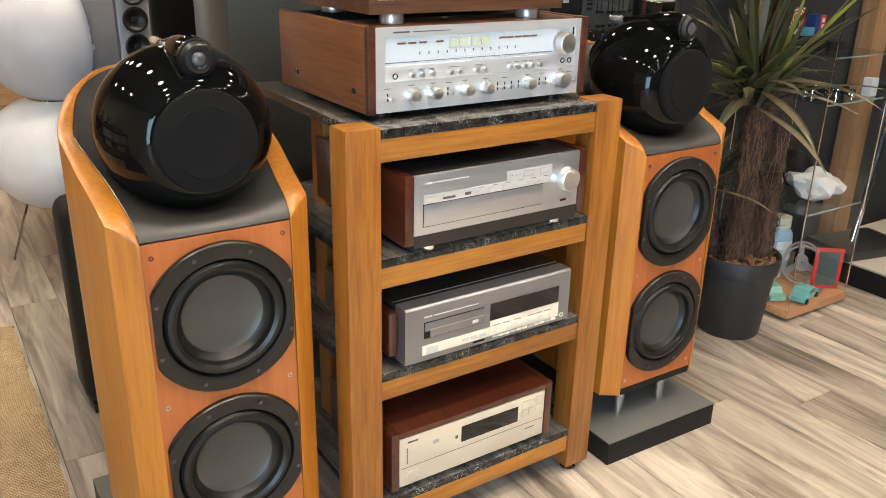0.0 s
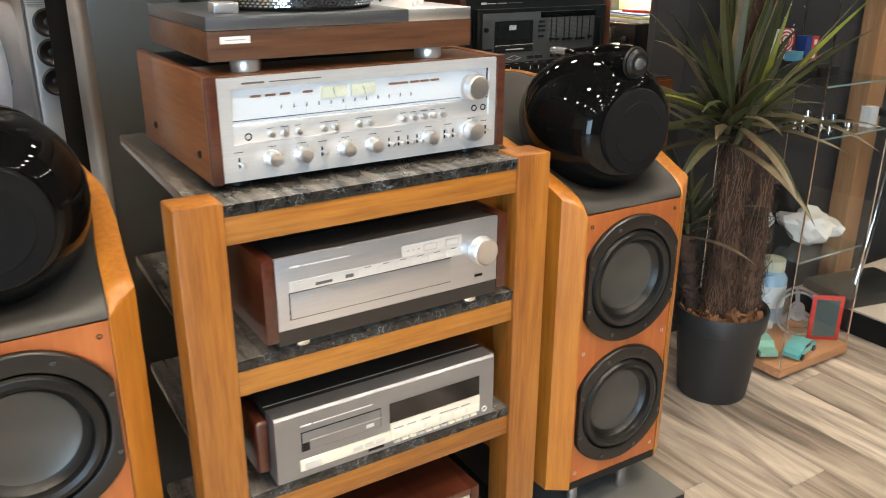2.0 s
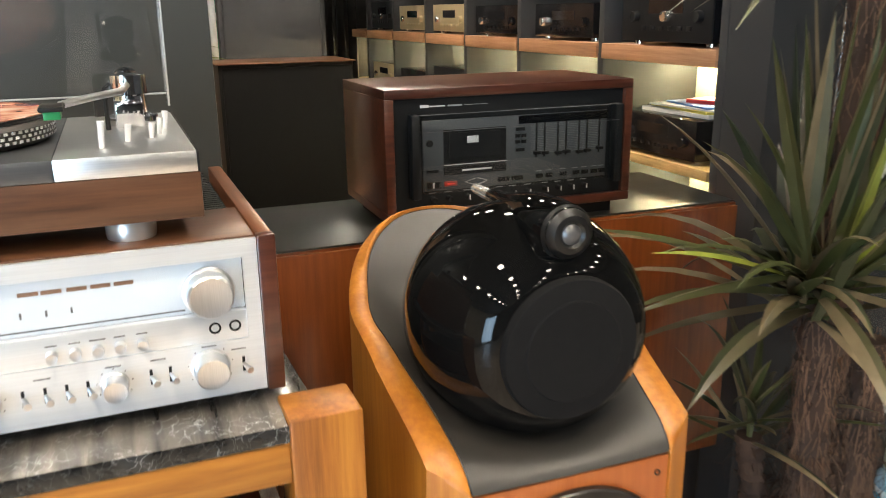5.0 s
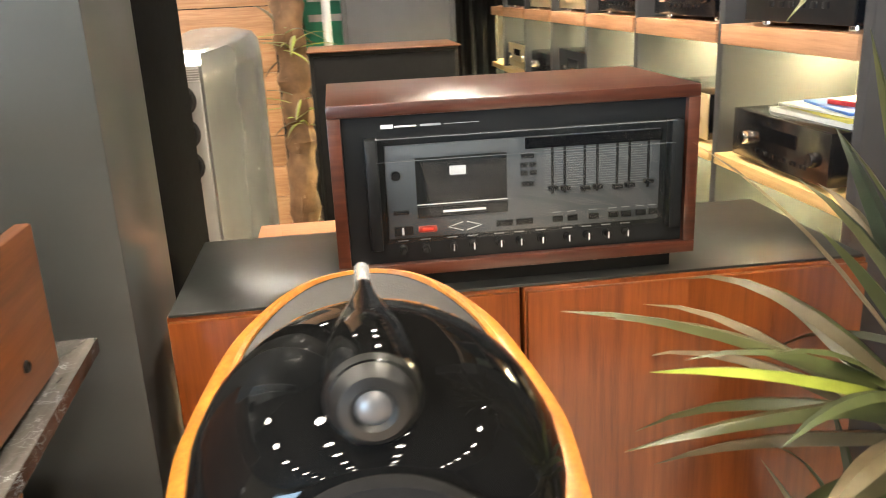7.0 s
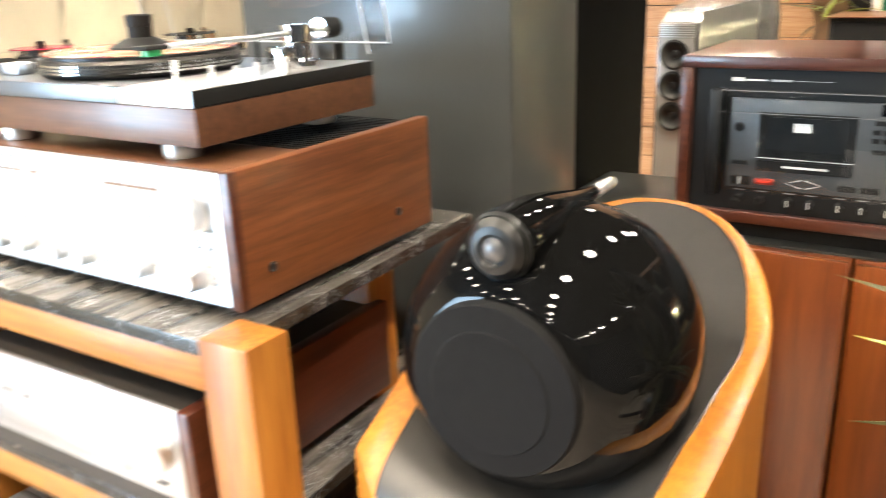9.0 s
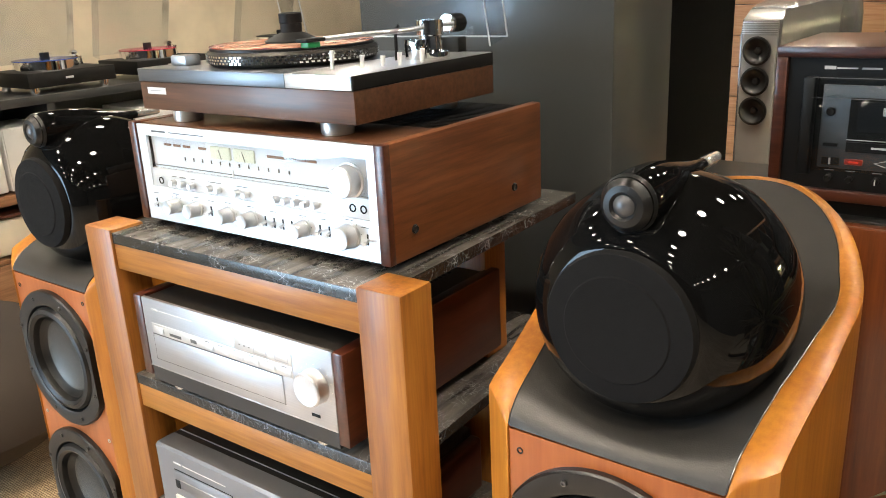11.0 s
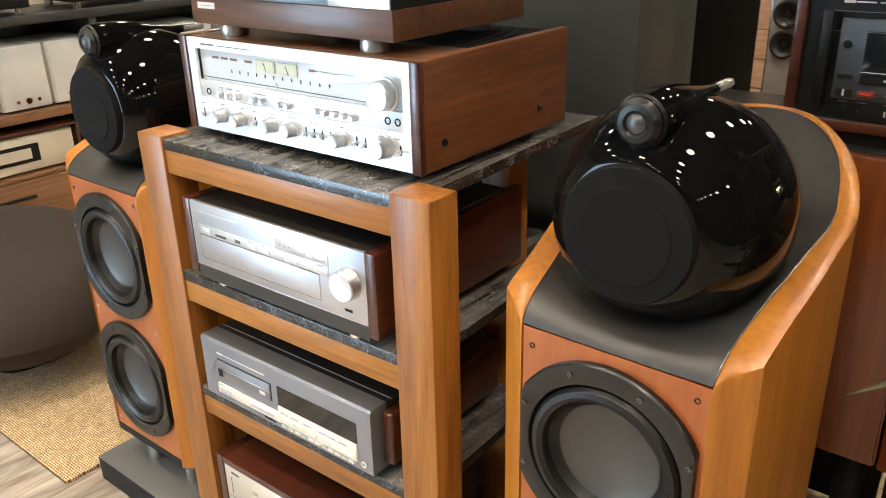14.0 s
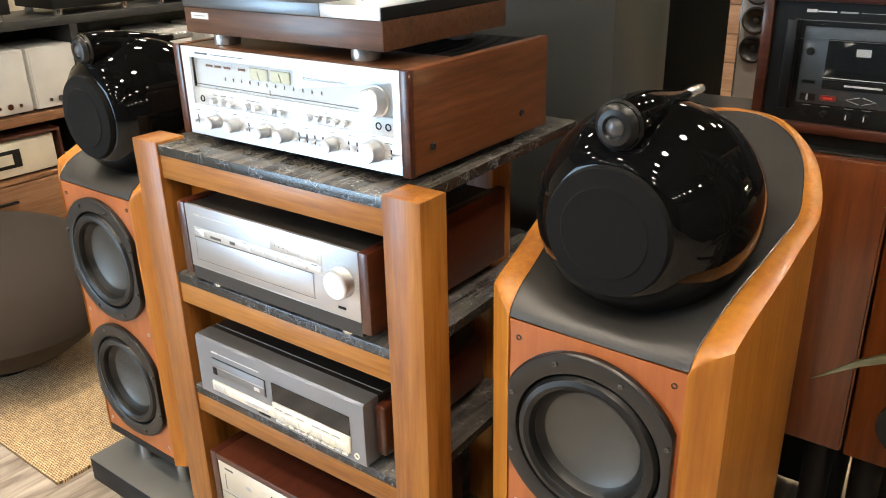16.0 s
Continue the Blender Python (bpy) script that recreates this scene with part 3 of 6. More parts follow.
MESHDOME = plain("mesh_dome", (0.1, 0.1, 0.105), 0.33, 0.5)
FACE = Matrix.Rotation(radians(-90), 4, "X")


def woofer_frame():
    """Round flange whose two sides are cut straight."""
    bm = bmesh.new()
    prof = [(0.166, 0.006), (0.166, -0.006), (0.163, -0.0095), (0.138, -0.0105), (0.131, -0.008), (0.125, 0.006)]
    add_lathe(bm, prof, 64, FACE)
    for v in bm.verts:
        v.co.x = max(-0.145, min(0.145, v.co.x))
    return bm


speaker = build_speaker()
speaker.matrix_basis = pose(1.973, 1.643, 0, 0, 0, -0.4)
left_speaker = copy_thing(speaker, pose(0.614, 1.628, 0, 0, 0, 0.2))
tagged(left_speaker, "tall cherry wood loudspeaker with gloss black teardrop head beside the rack")


def build_plinth():
    p = thing("speaker_plinth", "dark grey stone-like plinth under a loudspeaker", "plinth", group="loudspeaker plinths")
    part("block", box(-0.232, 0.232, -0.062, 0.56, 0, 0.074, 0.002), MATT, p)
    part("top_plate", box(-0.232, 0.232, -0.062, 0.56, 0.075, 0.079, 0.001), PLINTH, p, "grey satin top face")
    return p


plinth = build_plinth()
plinth.matrix_basis = pose(1.968, 1.643, 0, 0, 0, -1.0)
copy_thing(plinth, pose(0.614, 1.646, 0))


# ---- hi-fi on the rack ----
def face_at(x0, w, z0, h):
    """Places on a front plate: fractions across and up to metres."""
    return lambda u, v: (x0 + u * w, z0 + v * h)


def flat(x0, x1, z0, z1, y0=-0.0012, y1=0.0, bev=0.0):
    return box(x0, x1, y0, y1, z0, z1, bev)


def turned_knob(r, length, skirt=1.12):
    """A knob along -y with a skirt, a bevelled rim and a dished face."""
    return lathe([(0, 0.0), (r * skirt, 0.0), (r * skirt, length * 0.12), (r, length * 0.16), (r * 0.97, length * 0.9), (r * 0.88, length), (r * 0.8, length * 0.99), (r * 0.3, length * 0.96), (0, length * 0.96)], 28, Matrix.Rotation(radians(90), 4, "X"))


def lever(length=0.016):
    bm = bmesh.new()
    add_tube(bm, [(0, 0, 0), (0.003, -length * 0.5, -0.002), (0.005, -length, -0.003)], [0.0022, 0.003, 0.0042], 10)
    return bm


def build_receiver():
    W, Hh, D = 0.624, 0.185, 0.462
    r = thing("stereo_receiver", "silver-faced vintage stereo receiver in a walnut case", "receiver", (1.284, 1.677, 1.137), 0.8)
    for s in (-1, 1):
        part("side_panel", box(s * (W / 2 - 0.01) - 0.01, s * (W / 2 - 0.01) + 0.01, -0.002, D, 0, Hh + 0.002, 0.003), WALNUT_Y, r, "walnut cheek")
        part("cheek_edge", box(s * (W / 2 - 0.01) - 0.0102, s * (W / 2 - 0.01) + 0.0102, -0.0035, 0.012, 0.0, Hh + 0.0022, 0.002), ROSE, r, "dark red-brown front edge of the cheek")
        for y in (0.06, 0.36):
            part("side_screw", lathe([(0, 0.001), (0.004, 0.001), (0.006, 0.0035), (0.0075, 0.002), (0.0075, -0.003)], 14, AXIS["x"] if s > 0 else AXIS["x"] @ Matrix.Rotation(math.pi, 4, "X")), RUBBER, r, "", pose(s * W / 2, y, 0.045))
    part("top_panel", box(-W / 2 + 0.02, W / 2 - 0.02, 0.012, 0.16, Hh - 0.018, Hh, 0.002), WALNUT_X, r, "walnut top")
    part("body", box(-W / 2 + 0.021, W / 2 - 0.021, 0.022, D - 0.01, 0.004, Hh - 0.02), MATT, r)
    g = bmesh.new()
    for i in range(22):
        add_box(g, -W / 2 + 0.03, W / 2 - 0.03, 0.166 + i * 0.013, 0.174 + i * 0.013, Hh - 0.014, Hh - 0.004)
    part("top_grille", g, MATT, r, "black slotted vent")
    w = W - 0.042
    f = face_at(-w / 2, w, 0.0, Hh)
    # front plate round the dial opening
    bm = bmesh.new()
    x0, x1, z0, z1 = -w / 2, w / 2, 0.002, Hh - 0.001
    a, b, c, d = f(0.04, 0)[0], f(0.972, 0)[0], f(0, 0.365)[1], f(0, 0.885)[1]
    add_box(bm, x0, x1, 0, 0.006, z0, c)
    add_box(bm, x0, x1, 0, 0.006, d, z1)
    add_box(bm, x0, a, 0, 0.006, c, d)
    add_box(bm, b, x1, 0, 0.006, c, d)
    part("front_plate", bm, ALU, r, "brushed aluminium front plate")
    part("dial_frame", box(a, b, 0.002, 0.012, c, f(0, 0.55)[1], 0.001), ALU, r)
    part("dial", box(a, b, 0.012, 0.02, f(0, 0.55)[1], d), CREAM_DIAL, r, "silver-white tuning dial")
    part("dial_glass", box(a + 0.001, b - 0.001, 0.0035, 0.005, f(0, 0.56)[1], d - 0.001), GLASS, r).visible_shadow = False
    for u in (0.335, 0.44):
        m = part("meter", box(f(u, 0)[0], f(u + 0.088, 0)[0], 0.008, 0.0118, f(0, 0.715)[1], f(0, 0.835)[1], 0.001), METER, r, "lit yellow-green meter")
        part("needle", tube([(f(u + 0.05, 0)[0], 0.0072, f(0, 0.72)[1]), (f(u + 0.04, 0)[0], 0.0072, f(0, 0.81)[1])], 0.0006, 5), INK, m)
    for u in (0.105, 0.152, 0.2, 0.275, 0.58, 0.618, 0.66, 0.7, 0.74):
        part("indicator", box(f(u, 0)[0], f(u + 0.034, 0)[0], 0.0105, 0.0118, f(0, 0.785)[1], f(0, 0.808)[1]), ORANGE, r)
    for i in range(12):
        part("scale_mark", box(f(0.2 + i * 0.042, 0)[0], f(0.2 + i * 0.042, 0)[0] + 0.0022, 0.0105, 0.0118, f(0, 0.655)[1], f(0, 0.69)[1]), INK, r)
    part("dial_line", box(a + 0.004, f(0.86, 0)[0], 0.0105, 0.0118, f(0, 0.575)[1], f(0, 0.582)[1]), INK, r)
    part("pointer", box(f(0.42, 0)[0], f(0.425, 0)[0], 0.0095, 0.0115, f(0, 0.56)[1], f(0, 0.62)[1]), PRINT, r)
    # printed name and small captions as bars
    part("name_print", flat(f(0.075, 0)[0], f(0.145, 0)[0], f(0, 0.925)[1], f(0, 0.943)[1], -0.0004), INK, r)
    part("name_print", flat(f(0.16, 0)[0], f(0.33, 0)[0], f(0, 0.928)[1], f(0, 0.938)[1], -0.0004), INK, r)
    for u, v in ((0.05, 0.29), (0.155, 0.31), (0.255, 0.31), (0.325, 0.3), (0.405, 0.31), (0.505, 0.31), (0.6, 0.3), (0.72, 0.31), (0.8, 0.31), (0.895, 0.345), (0.95, 0.3), (0.2, 0.49), (0.35, 0.49), (0.475, 0.49), (0.7, 0.49)):
        part("caption_print", flat(f(u - 0.014, 0)[0], f(u + 0.014, 0)[0], f(0, v)[1], f(0, v)[1] + 0.0012, -0.0004, 0.0005), INK, r)
    for u in (0.155, 0.255, 0.405, 0.505, 0.72, 0.895):
        for k in range(7):
            an = radians(210 - 40 * k)
            rr = 0.0185 if u < 0.8 else 0.0245
            x, z = f(u, 0.2)[0] + rr * math.cos(an), f(0, 0.2 if u < 0.8 else 0.215)[1] + rr * math.sin(an)
            part("scale_dot", cyl((x, -0.0001, z), 0.0008, 0.0008, "y", 6), INK, r)
    for u in (0.155, 0.2, 0.245, 0.33, 0.372, 0.455, 0.495, 0.622, 0.661, 0.7, 0.738, 0.777):
        part("caption_print", box(f(u - 0.01, 0)[0], f(u + 0.01, 0)[0], 0.0015, 0.0025, f(0, 0.487)[1], f(0, 0.493)[1]), INK, r)
    part("tuning_knob", turned_knob(0.0255, 0.026), KNOB, r, "large spun aluminium tuning knob", pose(f(0.905, 0)[0], 0.004, f(0, 0.69)[1]))
    for u in (0.155, 0.255, 0.405, 0.505, 0.72):
        x, z = f(u, 0.2)
        part("knob", turned_knob(0.0135, 0.024), KNOB, r, "", pose(x, 0, z))
    part("volume_knob", turned_knob(0.0195, 0.026), KNOB, r, "", pose(f(0.895, 0)[0], 0, f(0, 0.215)[1]))
    sk = None
    for u in (0.155, 0.2, 0.245, 0.33, 0.372, 0.455, 0.495, 0.622, 0.661, 0.7, 0.738, 0.777):
        at = pose(f(u, 0)[0], 0.002, f(0, 0.43)[1])
        if sk is None:
            sk = part("small_knob", turned_knob(0.0062, 0.011, 1.0), KNOB, r, "", at)
        else:
            again(sk, r, at)
    lv = None
    for u, v in ((0.05, 0.19), (0.322, 0.2), (0.565, 0.2), (0.602, 0.2), (0.638, 0.2), (0.674, 0.2), (0.785, 0.21), (0.82, 0.21), (0.958, 0.2)):
        x, z = f(u, v)
        part("lever_slot", flat(x - 0.0016, x + 0.0016, z - 0.009, z + 0.009, -0.0006, 0.001), MATT, r)
        at = pose(x, 0, z)
        lv = again(lv, r, at) if lv else part("lever", lever(), KNOB, r, "", at)
    for u, v in ((0.085, 0.43), (0.91, 0.455), (0.948, 0.455)):
        x, z = f(u, v)
        part("jack_socket", lathe([(0.003, 0.004), (0.0042, 0.004), (0.0046, -0.001), (0.0068, -0.001), (0.0068, 0.004)], 16, FACE), MATT, r, "", pose(x, 0.002, z))
    for x in (-0.25, 0.25):
        for y in (0.05, 0.4):
            part("foot", cyl((x, y, -0.007), 0.022, 0.0142, seg=18), RUBBER, r)
    return r


# faint glow added to the dial plate in place of a reflected window
CREAM_DIAL = emitter("dial_added_glow", (0.64, 0.68, 0.73), 0.1)
build_receiver()


def build_turntable():
    t = thing("turntable", "silver and walnut turntable with a picture record", "turntable", (1.258, 1.699, 1.3225), 0.6)
    W, D = 0.534, 0.386
    part("plinth", box(-W / 2, W / 2, 0, D, 0.023, 0.074, 0.0015), WALNUT_X, t, "walnut plinth")
    part("deck_plate", box(-W / 2, 0.122, -0.002, D, 0.0745, 0.0975, 0.001), DECKDARK, t, "dark grey deck plate")
    part("control_plate", box(0.1225, W / 2 - 0.0025, -0.002, D, 0.0745, 0.0975, 0.001), SILVERP, t, "bright silver control plate")
    part("deck_flank", box(W / 2 - 0.0022, W / 2, -0.001, D, 0.0745, 0.0965, 0.0005), MATT, t, "black flank")
    part("badge", flat(-0.245, -0.192, 0.052, 0.064, -0.001, 0.001), PRINT, t, "white badge")
    part("badge_print", flat(-0.236, -0.201, 0.0574, 0.0588, -0.0014, 0), GREYPRINT, t)
    for x in (-0.19, 0.19):
        for y in (0.04, 0.33):
            f = part("foot", lathe([(0, 0), (0.026, 0), (0.027, 0.004), (0.027, 0.018), (0.024, 0.0235), (0, 0.0235)], 24), FOOTMET, t, "satin metal foot", pose(x, y, 0))
    # platter with strobe dots
    px, py, r = -0.038, 0.178, 0.157
    pl = part("platter", lathe([(0, 0.0), (r - 0.008, 0.0), (r, 0.006), (r, 0.02), (r - 0.004, 0.025), (0, 0.025)], 64), DARKMET, t, "metal platter", pose(px, py, 0.099))
    bm = bmesh.new()
    for row in range(3):
        for k in range(100):
            a = 2 * math.pi * (k + 0.5 * (row % 2)) / 100
            m = Matrix.Rotation(a, 4, "Z") @ Matrix.Translation((r, 0, 0.0075 + row * 0.0052))
            bmesh.ops.create_cube(bm, size=1, matrix=m @ Matrix.Diagonal((0.0016, 0.0055, 0.0032, 1)))
    part("strobe_dots", bm, CHROME, pl, "rows of bright strobe dots").parent = pl
    part("mat", cyl((0, 0, 0.0275), 0.15, 0.004, seg=48), RUBBER, pl)
    part("record", lathe([(0, 0.0305), (0.15, 0.0305), (0.151, 0.0315), (0.15, 0.0328), (0.004, 0.0328), (0, 0.0328)], 64), PICTURE, pl, "pink and blue picture record")
    part("record_clamp", lathe([(0, 0.033), (0.05, 0.033), (0.049, 0.036), (0.03, 0.046), (0.0195, 0.05), (0.0195, 0.066), (0.021, 0.067), (0.021, 0.083), (0.018, 0.085), (0, 0.085)], 32), MATT, pl, "black record clamp")
    # tone arm
    bx, by = 0.208, 0.275
    arm = part("tonearm", tube([(bx, by + 0.07, 0.152), (bx, by, 0.15), (bx - 0.01, by - 0.09, 0.148), (bx - 0.045, by - 0.15, 0.147), (bx - 0.075, by - 0.19, 0.144)], 0.0045, 10), KNOB, t, "curved silver tone arm")
    part("counterweight", cyl((bx, by + 0.075, 0.152), 0.0165, 0.034, "y", 24), MATT, arm)
    part("weight_ring", cyl((bx, by + 0.055, 0.152), 0.0168, 0.006, "y", 24), CHROME, arm)
    part("headshell", box(bx - 0.095, bx - 0.07, by - 0.235, by - 0.19, 0.141, 0.147, 0.002), MATT, arm)
    part("cartridge", box(bx - 0.091, bx - 0.074, by - 0.228, by - 0.2, 0.132, 0.141, 0.001), GREEN, arm, "green cartridge")
    part("arm_base", lathe([(0.034, 0.0975), (0.034, 0.108), (0.022, 0.112), (0.02, 0.135), (0.024, 0.137), (0.024, 0.162), (0.01, 0.164), (0, 0.164)], 28), CHROME, t, "", pose(bx, by, 0))
    part("arm_rest", tube([(bx - 0.03, by - 0.06, 0.0975), (bx - 0.03, by - 0.06, 0.15), (bx - 0.022, by - 0.06, 0.156)], 0.003, 8), MATT, t)
    part("arm_lift", box(bx - 0.02, bx + 0.015, by - 0.05, by - 0.034, 0.0975, 0.132, 0.002), CHROME, t)
    for x, y, h in ((0.17, 0.06, 0.03), (0.198, 0.1, 0.02), (0.225, 0.12, 0.018), (0.236, 0.15, 0.02), (0.245, 0.2, 0.022)):
        part("control_stalk", tube([(x, y, 0.0975), (x + 0.002, y, 0.0975 + h)], [0.003, 0.0042], 10), PRINT, t, "white control stalk")
    part("size_selector", box(-0.235, -0.19, 0.05, 0.085, 0.0975, 0.116, 0.003), GREYMET, t)
    # clear lid, standing open on hinges
    lid = part("lid", lid_mesh(0.528, 0.375, 0.062), ACRYL, t, "clear acrylic lid standing open", Matrix.Translation((0, D - 0.004, 0.108)) @ Matrix.Rotation(radians(-78), 4, "X"))
    lid.visible_shadow = False
    lw, ld, lh = 0.264, 0.375, 0.062
    for pts in ([(-lw, 0, lh), (-lw, -ld, lh), (lw, -ld, lh), (lw, 0, lh)], [(-lw, 0, 0), (-lw, -ld, 0), (lw, -ld, 0), (lw, 0, 0)], [(-lw, 0, lh), (lw, 0, lh)], [(-lw, -ld, 0), (-lw, -ld, lh)], [(lw, -ld, 0), (lw, -ld, lh)]):
        part("lid_edge", tube(pts, 0.0016, 6), LIDEDGE, lid, "bright polished edge")
    for x in (-0.18, 0.18):
        part("hinge", box(x - 0.02, x + 0.02, D - 0.012, D + 0.014, 0.094, 0.125, 0.003), RUBBER, t)
    return t


def lid_mesh(w, d, h):
    """Open-bottomed tray, seen as a lid: hinge edge at y = 0, running to -y when shut."""
    bm = bmesh.new()
    k = 0.003
    add_box(bm, -w / 2, w / 2, -d, 0, h - k, h)
    add_box(bm, -w / 2, w / 2, -d, -d + k, 0, h - k)
    for x in (-w / 2, w / 2 - k):
        add_box(bm, x, x + k, -d + k, 0, 0, h - k)
    bmesh.ops.remove_doubles(bm, verts=bm.verts[:], dist=1e-5)
    return bm


def picture_material():
    m, nt, b = material("picture_record")
    n = node(nt, "TexNoise", Scale=22.0, Detail=4.0)
    nt.links.new(coords(nt), n.inputs["Vector"])
    r = ramp(nt, n.outputs[0], [(0.3, (0.03, 0.04, 0.12)), (0.43, (0.35, 0.1, 0.07)), (0.55, (0.6, 0.3, 0.2)), (0.7, (0.65, 0.5, 0.4))])
    nt.links.new(r.outputs[0], b.inputs["Base Color"])
    b.inputs["Roughness"].default_value = 0.25
    return m


DECKDARK = brushed("dark_brushed_deck", (0.16, 0.17, 0.185), 0.34, "x", 0.8)
PICTURE = picture_material()
LIDEDGE = plain("polished_acrylic_edge", (0.6, 0.62, 0.64), 0.15, relief=0)
SILVERP = brushed("bright_silver_plate", (0.9, 0.9, 0.9), 0.33)
GREEN = plain("green_plastic", (0.02, 0.25, 0.08), 0.3, relief=0)
build_turntable()


def build_amplifier():
    W, D = 0.536, 0.45
    a = thing("amplifier", "grey metal integrated amplifier with red-brown wooden cheeks", "amplifier", (1.287, 1.597, 0.827), 0.8)
    for s in (-1, 1):
        part("side_panel", box(s * (W / 2 - 0.012) - 0.012, s * (W / 2 - 0.012) + 0.012, -0.003, D, 0.022, 0.186, 0.003), MAHOG, a, "red-brown wooden cheek")
    m = W / 2 - 0.0245
    part("case", box(-m, m, 0.006, D - 0.01, 0.026, 0.182, 0.002), DARKMET, a, "dark metal lid")
    for i in range(20):
        part("vent_slot", box(-m + 0.05, m - 0.05, 0.1 + i * 0.015, 0.107 + i * 0.015, 0.1815, 0.1828), MATT, a)
    part("front_plate", box(-m, m, -0.002, 0.006, 0.044, 0.185, 0.0015), GREYMET, a, "brushed warm-grey front plate")
    part("base_plate", box(-m, m, 0.0, 0.03, 0.0135, 0.0435), DARKMET, a, "dark lower edge")
    f = face_at(-m, 2 * m, 0.044, 0.141)
    y = -0.002

    def strip(name, u0, u1, v0, v1, mat, d=0.0012, lab=""):
        return part(name, box(f(u0, 0)[0], f(u1, 0)[0], y - d, y + 0.0005, f(0, v0)[1], f(0, v1)[1], 0.0003), mat, a, lab)

    strip("control_strip", 0.05, 0.815, 0.512, 0.66, CREAMMET, lab="pale bevelled control strip")
    strip("display_strip", 0.53, 0.815, 0.662, 0.83, CREAMMET)
    strip("flap", 0.052, 0.762, 0.14, 0.5, GREYMET, 0.0016, "hinged lower flap")
    strip("flap_shadow", 0.05, 0.764, 0.5, 0.511, MATT, 0.0004)
    strip("flap_shadow", 0.05, 0.764, 0.128, 0.139, MATT, 0.0004)
    strip("flap_shadow", 0.0465, 0.051, 0.128, 0.511, MATT, 0.0004)
    for u in (0.34, 0.42, 0.5, 0.58, 0.66, 0.74):
        strip("push_button", u, u + 0.07, 0.53, 0.62, CREAMMET, 0.0024)
    for u in (0.63, 0.735):
        strip("window_frame", u, u + 0.065, 0.69, 0.8, GREYMET, 0.0016)
        strip("level_window", u + 0.004, u + 0.061, 0.705, 0.785, CREAMMET, 0.002)
    for u in (0.36, 0.44, 0.52, 0.6, 0.68, 0.76):
        strip("caption_print", u, u + 0.03, 0.635, 0.645, INK, 0.0014)
    strip("edge_line", 0.0, 1.0, 0.0, 0.012, SILVER, 0.0006, "bright lower edge line")
    strip("power_button", 0.065, 0.12, 0.53, 0.625, CREAMMET, 0.003)
    strip("slot", 0.155, 0.225, 0.545, 0.585, INK, 0.0016)
    strip("slot", 0.28, 0.315, 0.55, 0.6, INK, 0.0016)
    strip("name_print", 0.055, 0.095, 0.84, 0.87, PRINT, 0.0003)
    strip("name_print", 0.105, 0.3, 0.845, 0.86, PRINT, 0.0003)
    for u in (0.555, 0.58, 0.605):
        strip("lamp_print", u, u + 0.006, 0.74, 0.755, INK, 0.0016)
    strip("speaker_slot", 0.885, 0.925, 0.11, 0.15, MATT, 0.0006)
    part("volume_knob", turned_knob(0.03, 0.022, 1.02), KNOB, a, "large round volume knob", pose(f(0.915, 0)[0], y, f(0, 0.52)[1]))
    for k in range(11):
        an = radians(-30 + 24 * k)
        x, z = f(0.915, 0)[0] + 0.0375 * math.cos(an), f(0, 0.52)[1] + 0.0375 * math.sin(an)
        part("scale_dot", cyl((x, y, z), 0.0012, 0.0008, "y", 8), PRINT, a)
    for x in (-0.19, 0.19):
        for yy in (0.03, 0.38):
            part("foot", lathe([(0, 0), (0.021, 0), (0.022, 0.003), (0.02, 0.02), (0.016, 0.026), (0, 0.026)], 20), CHROME, a, "low bright foot", pose(x, yy, 0))
    return a


CREAMMET = plain("champagne_metal", (0.68, 0.69, 0.7), 0.34, 0.55)
build_amplifier()


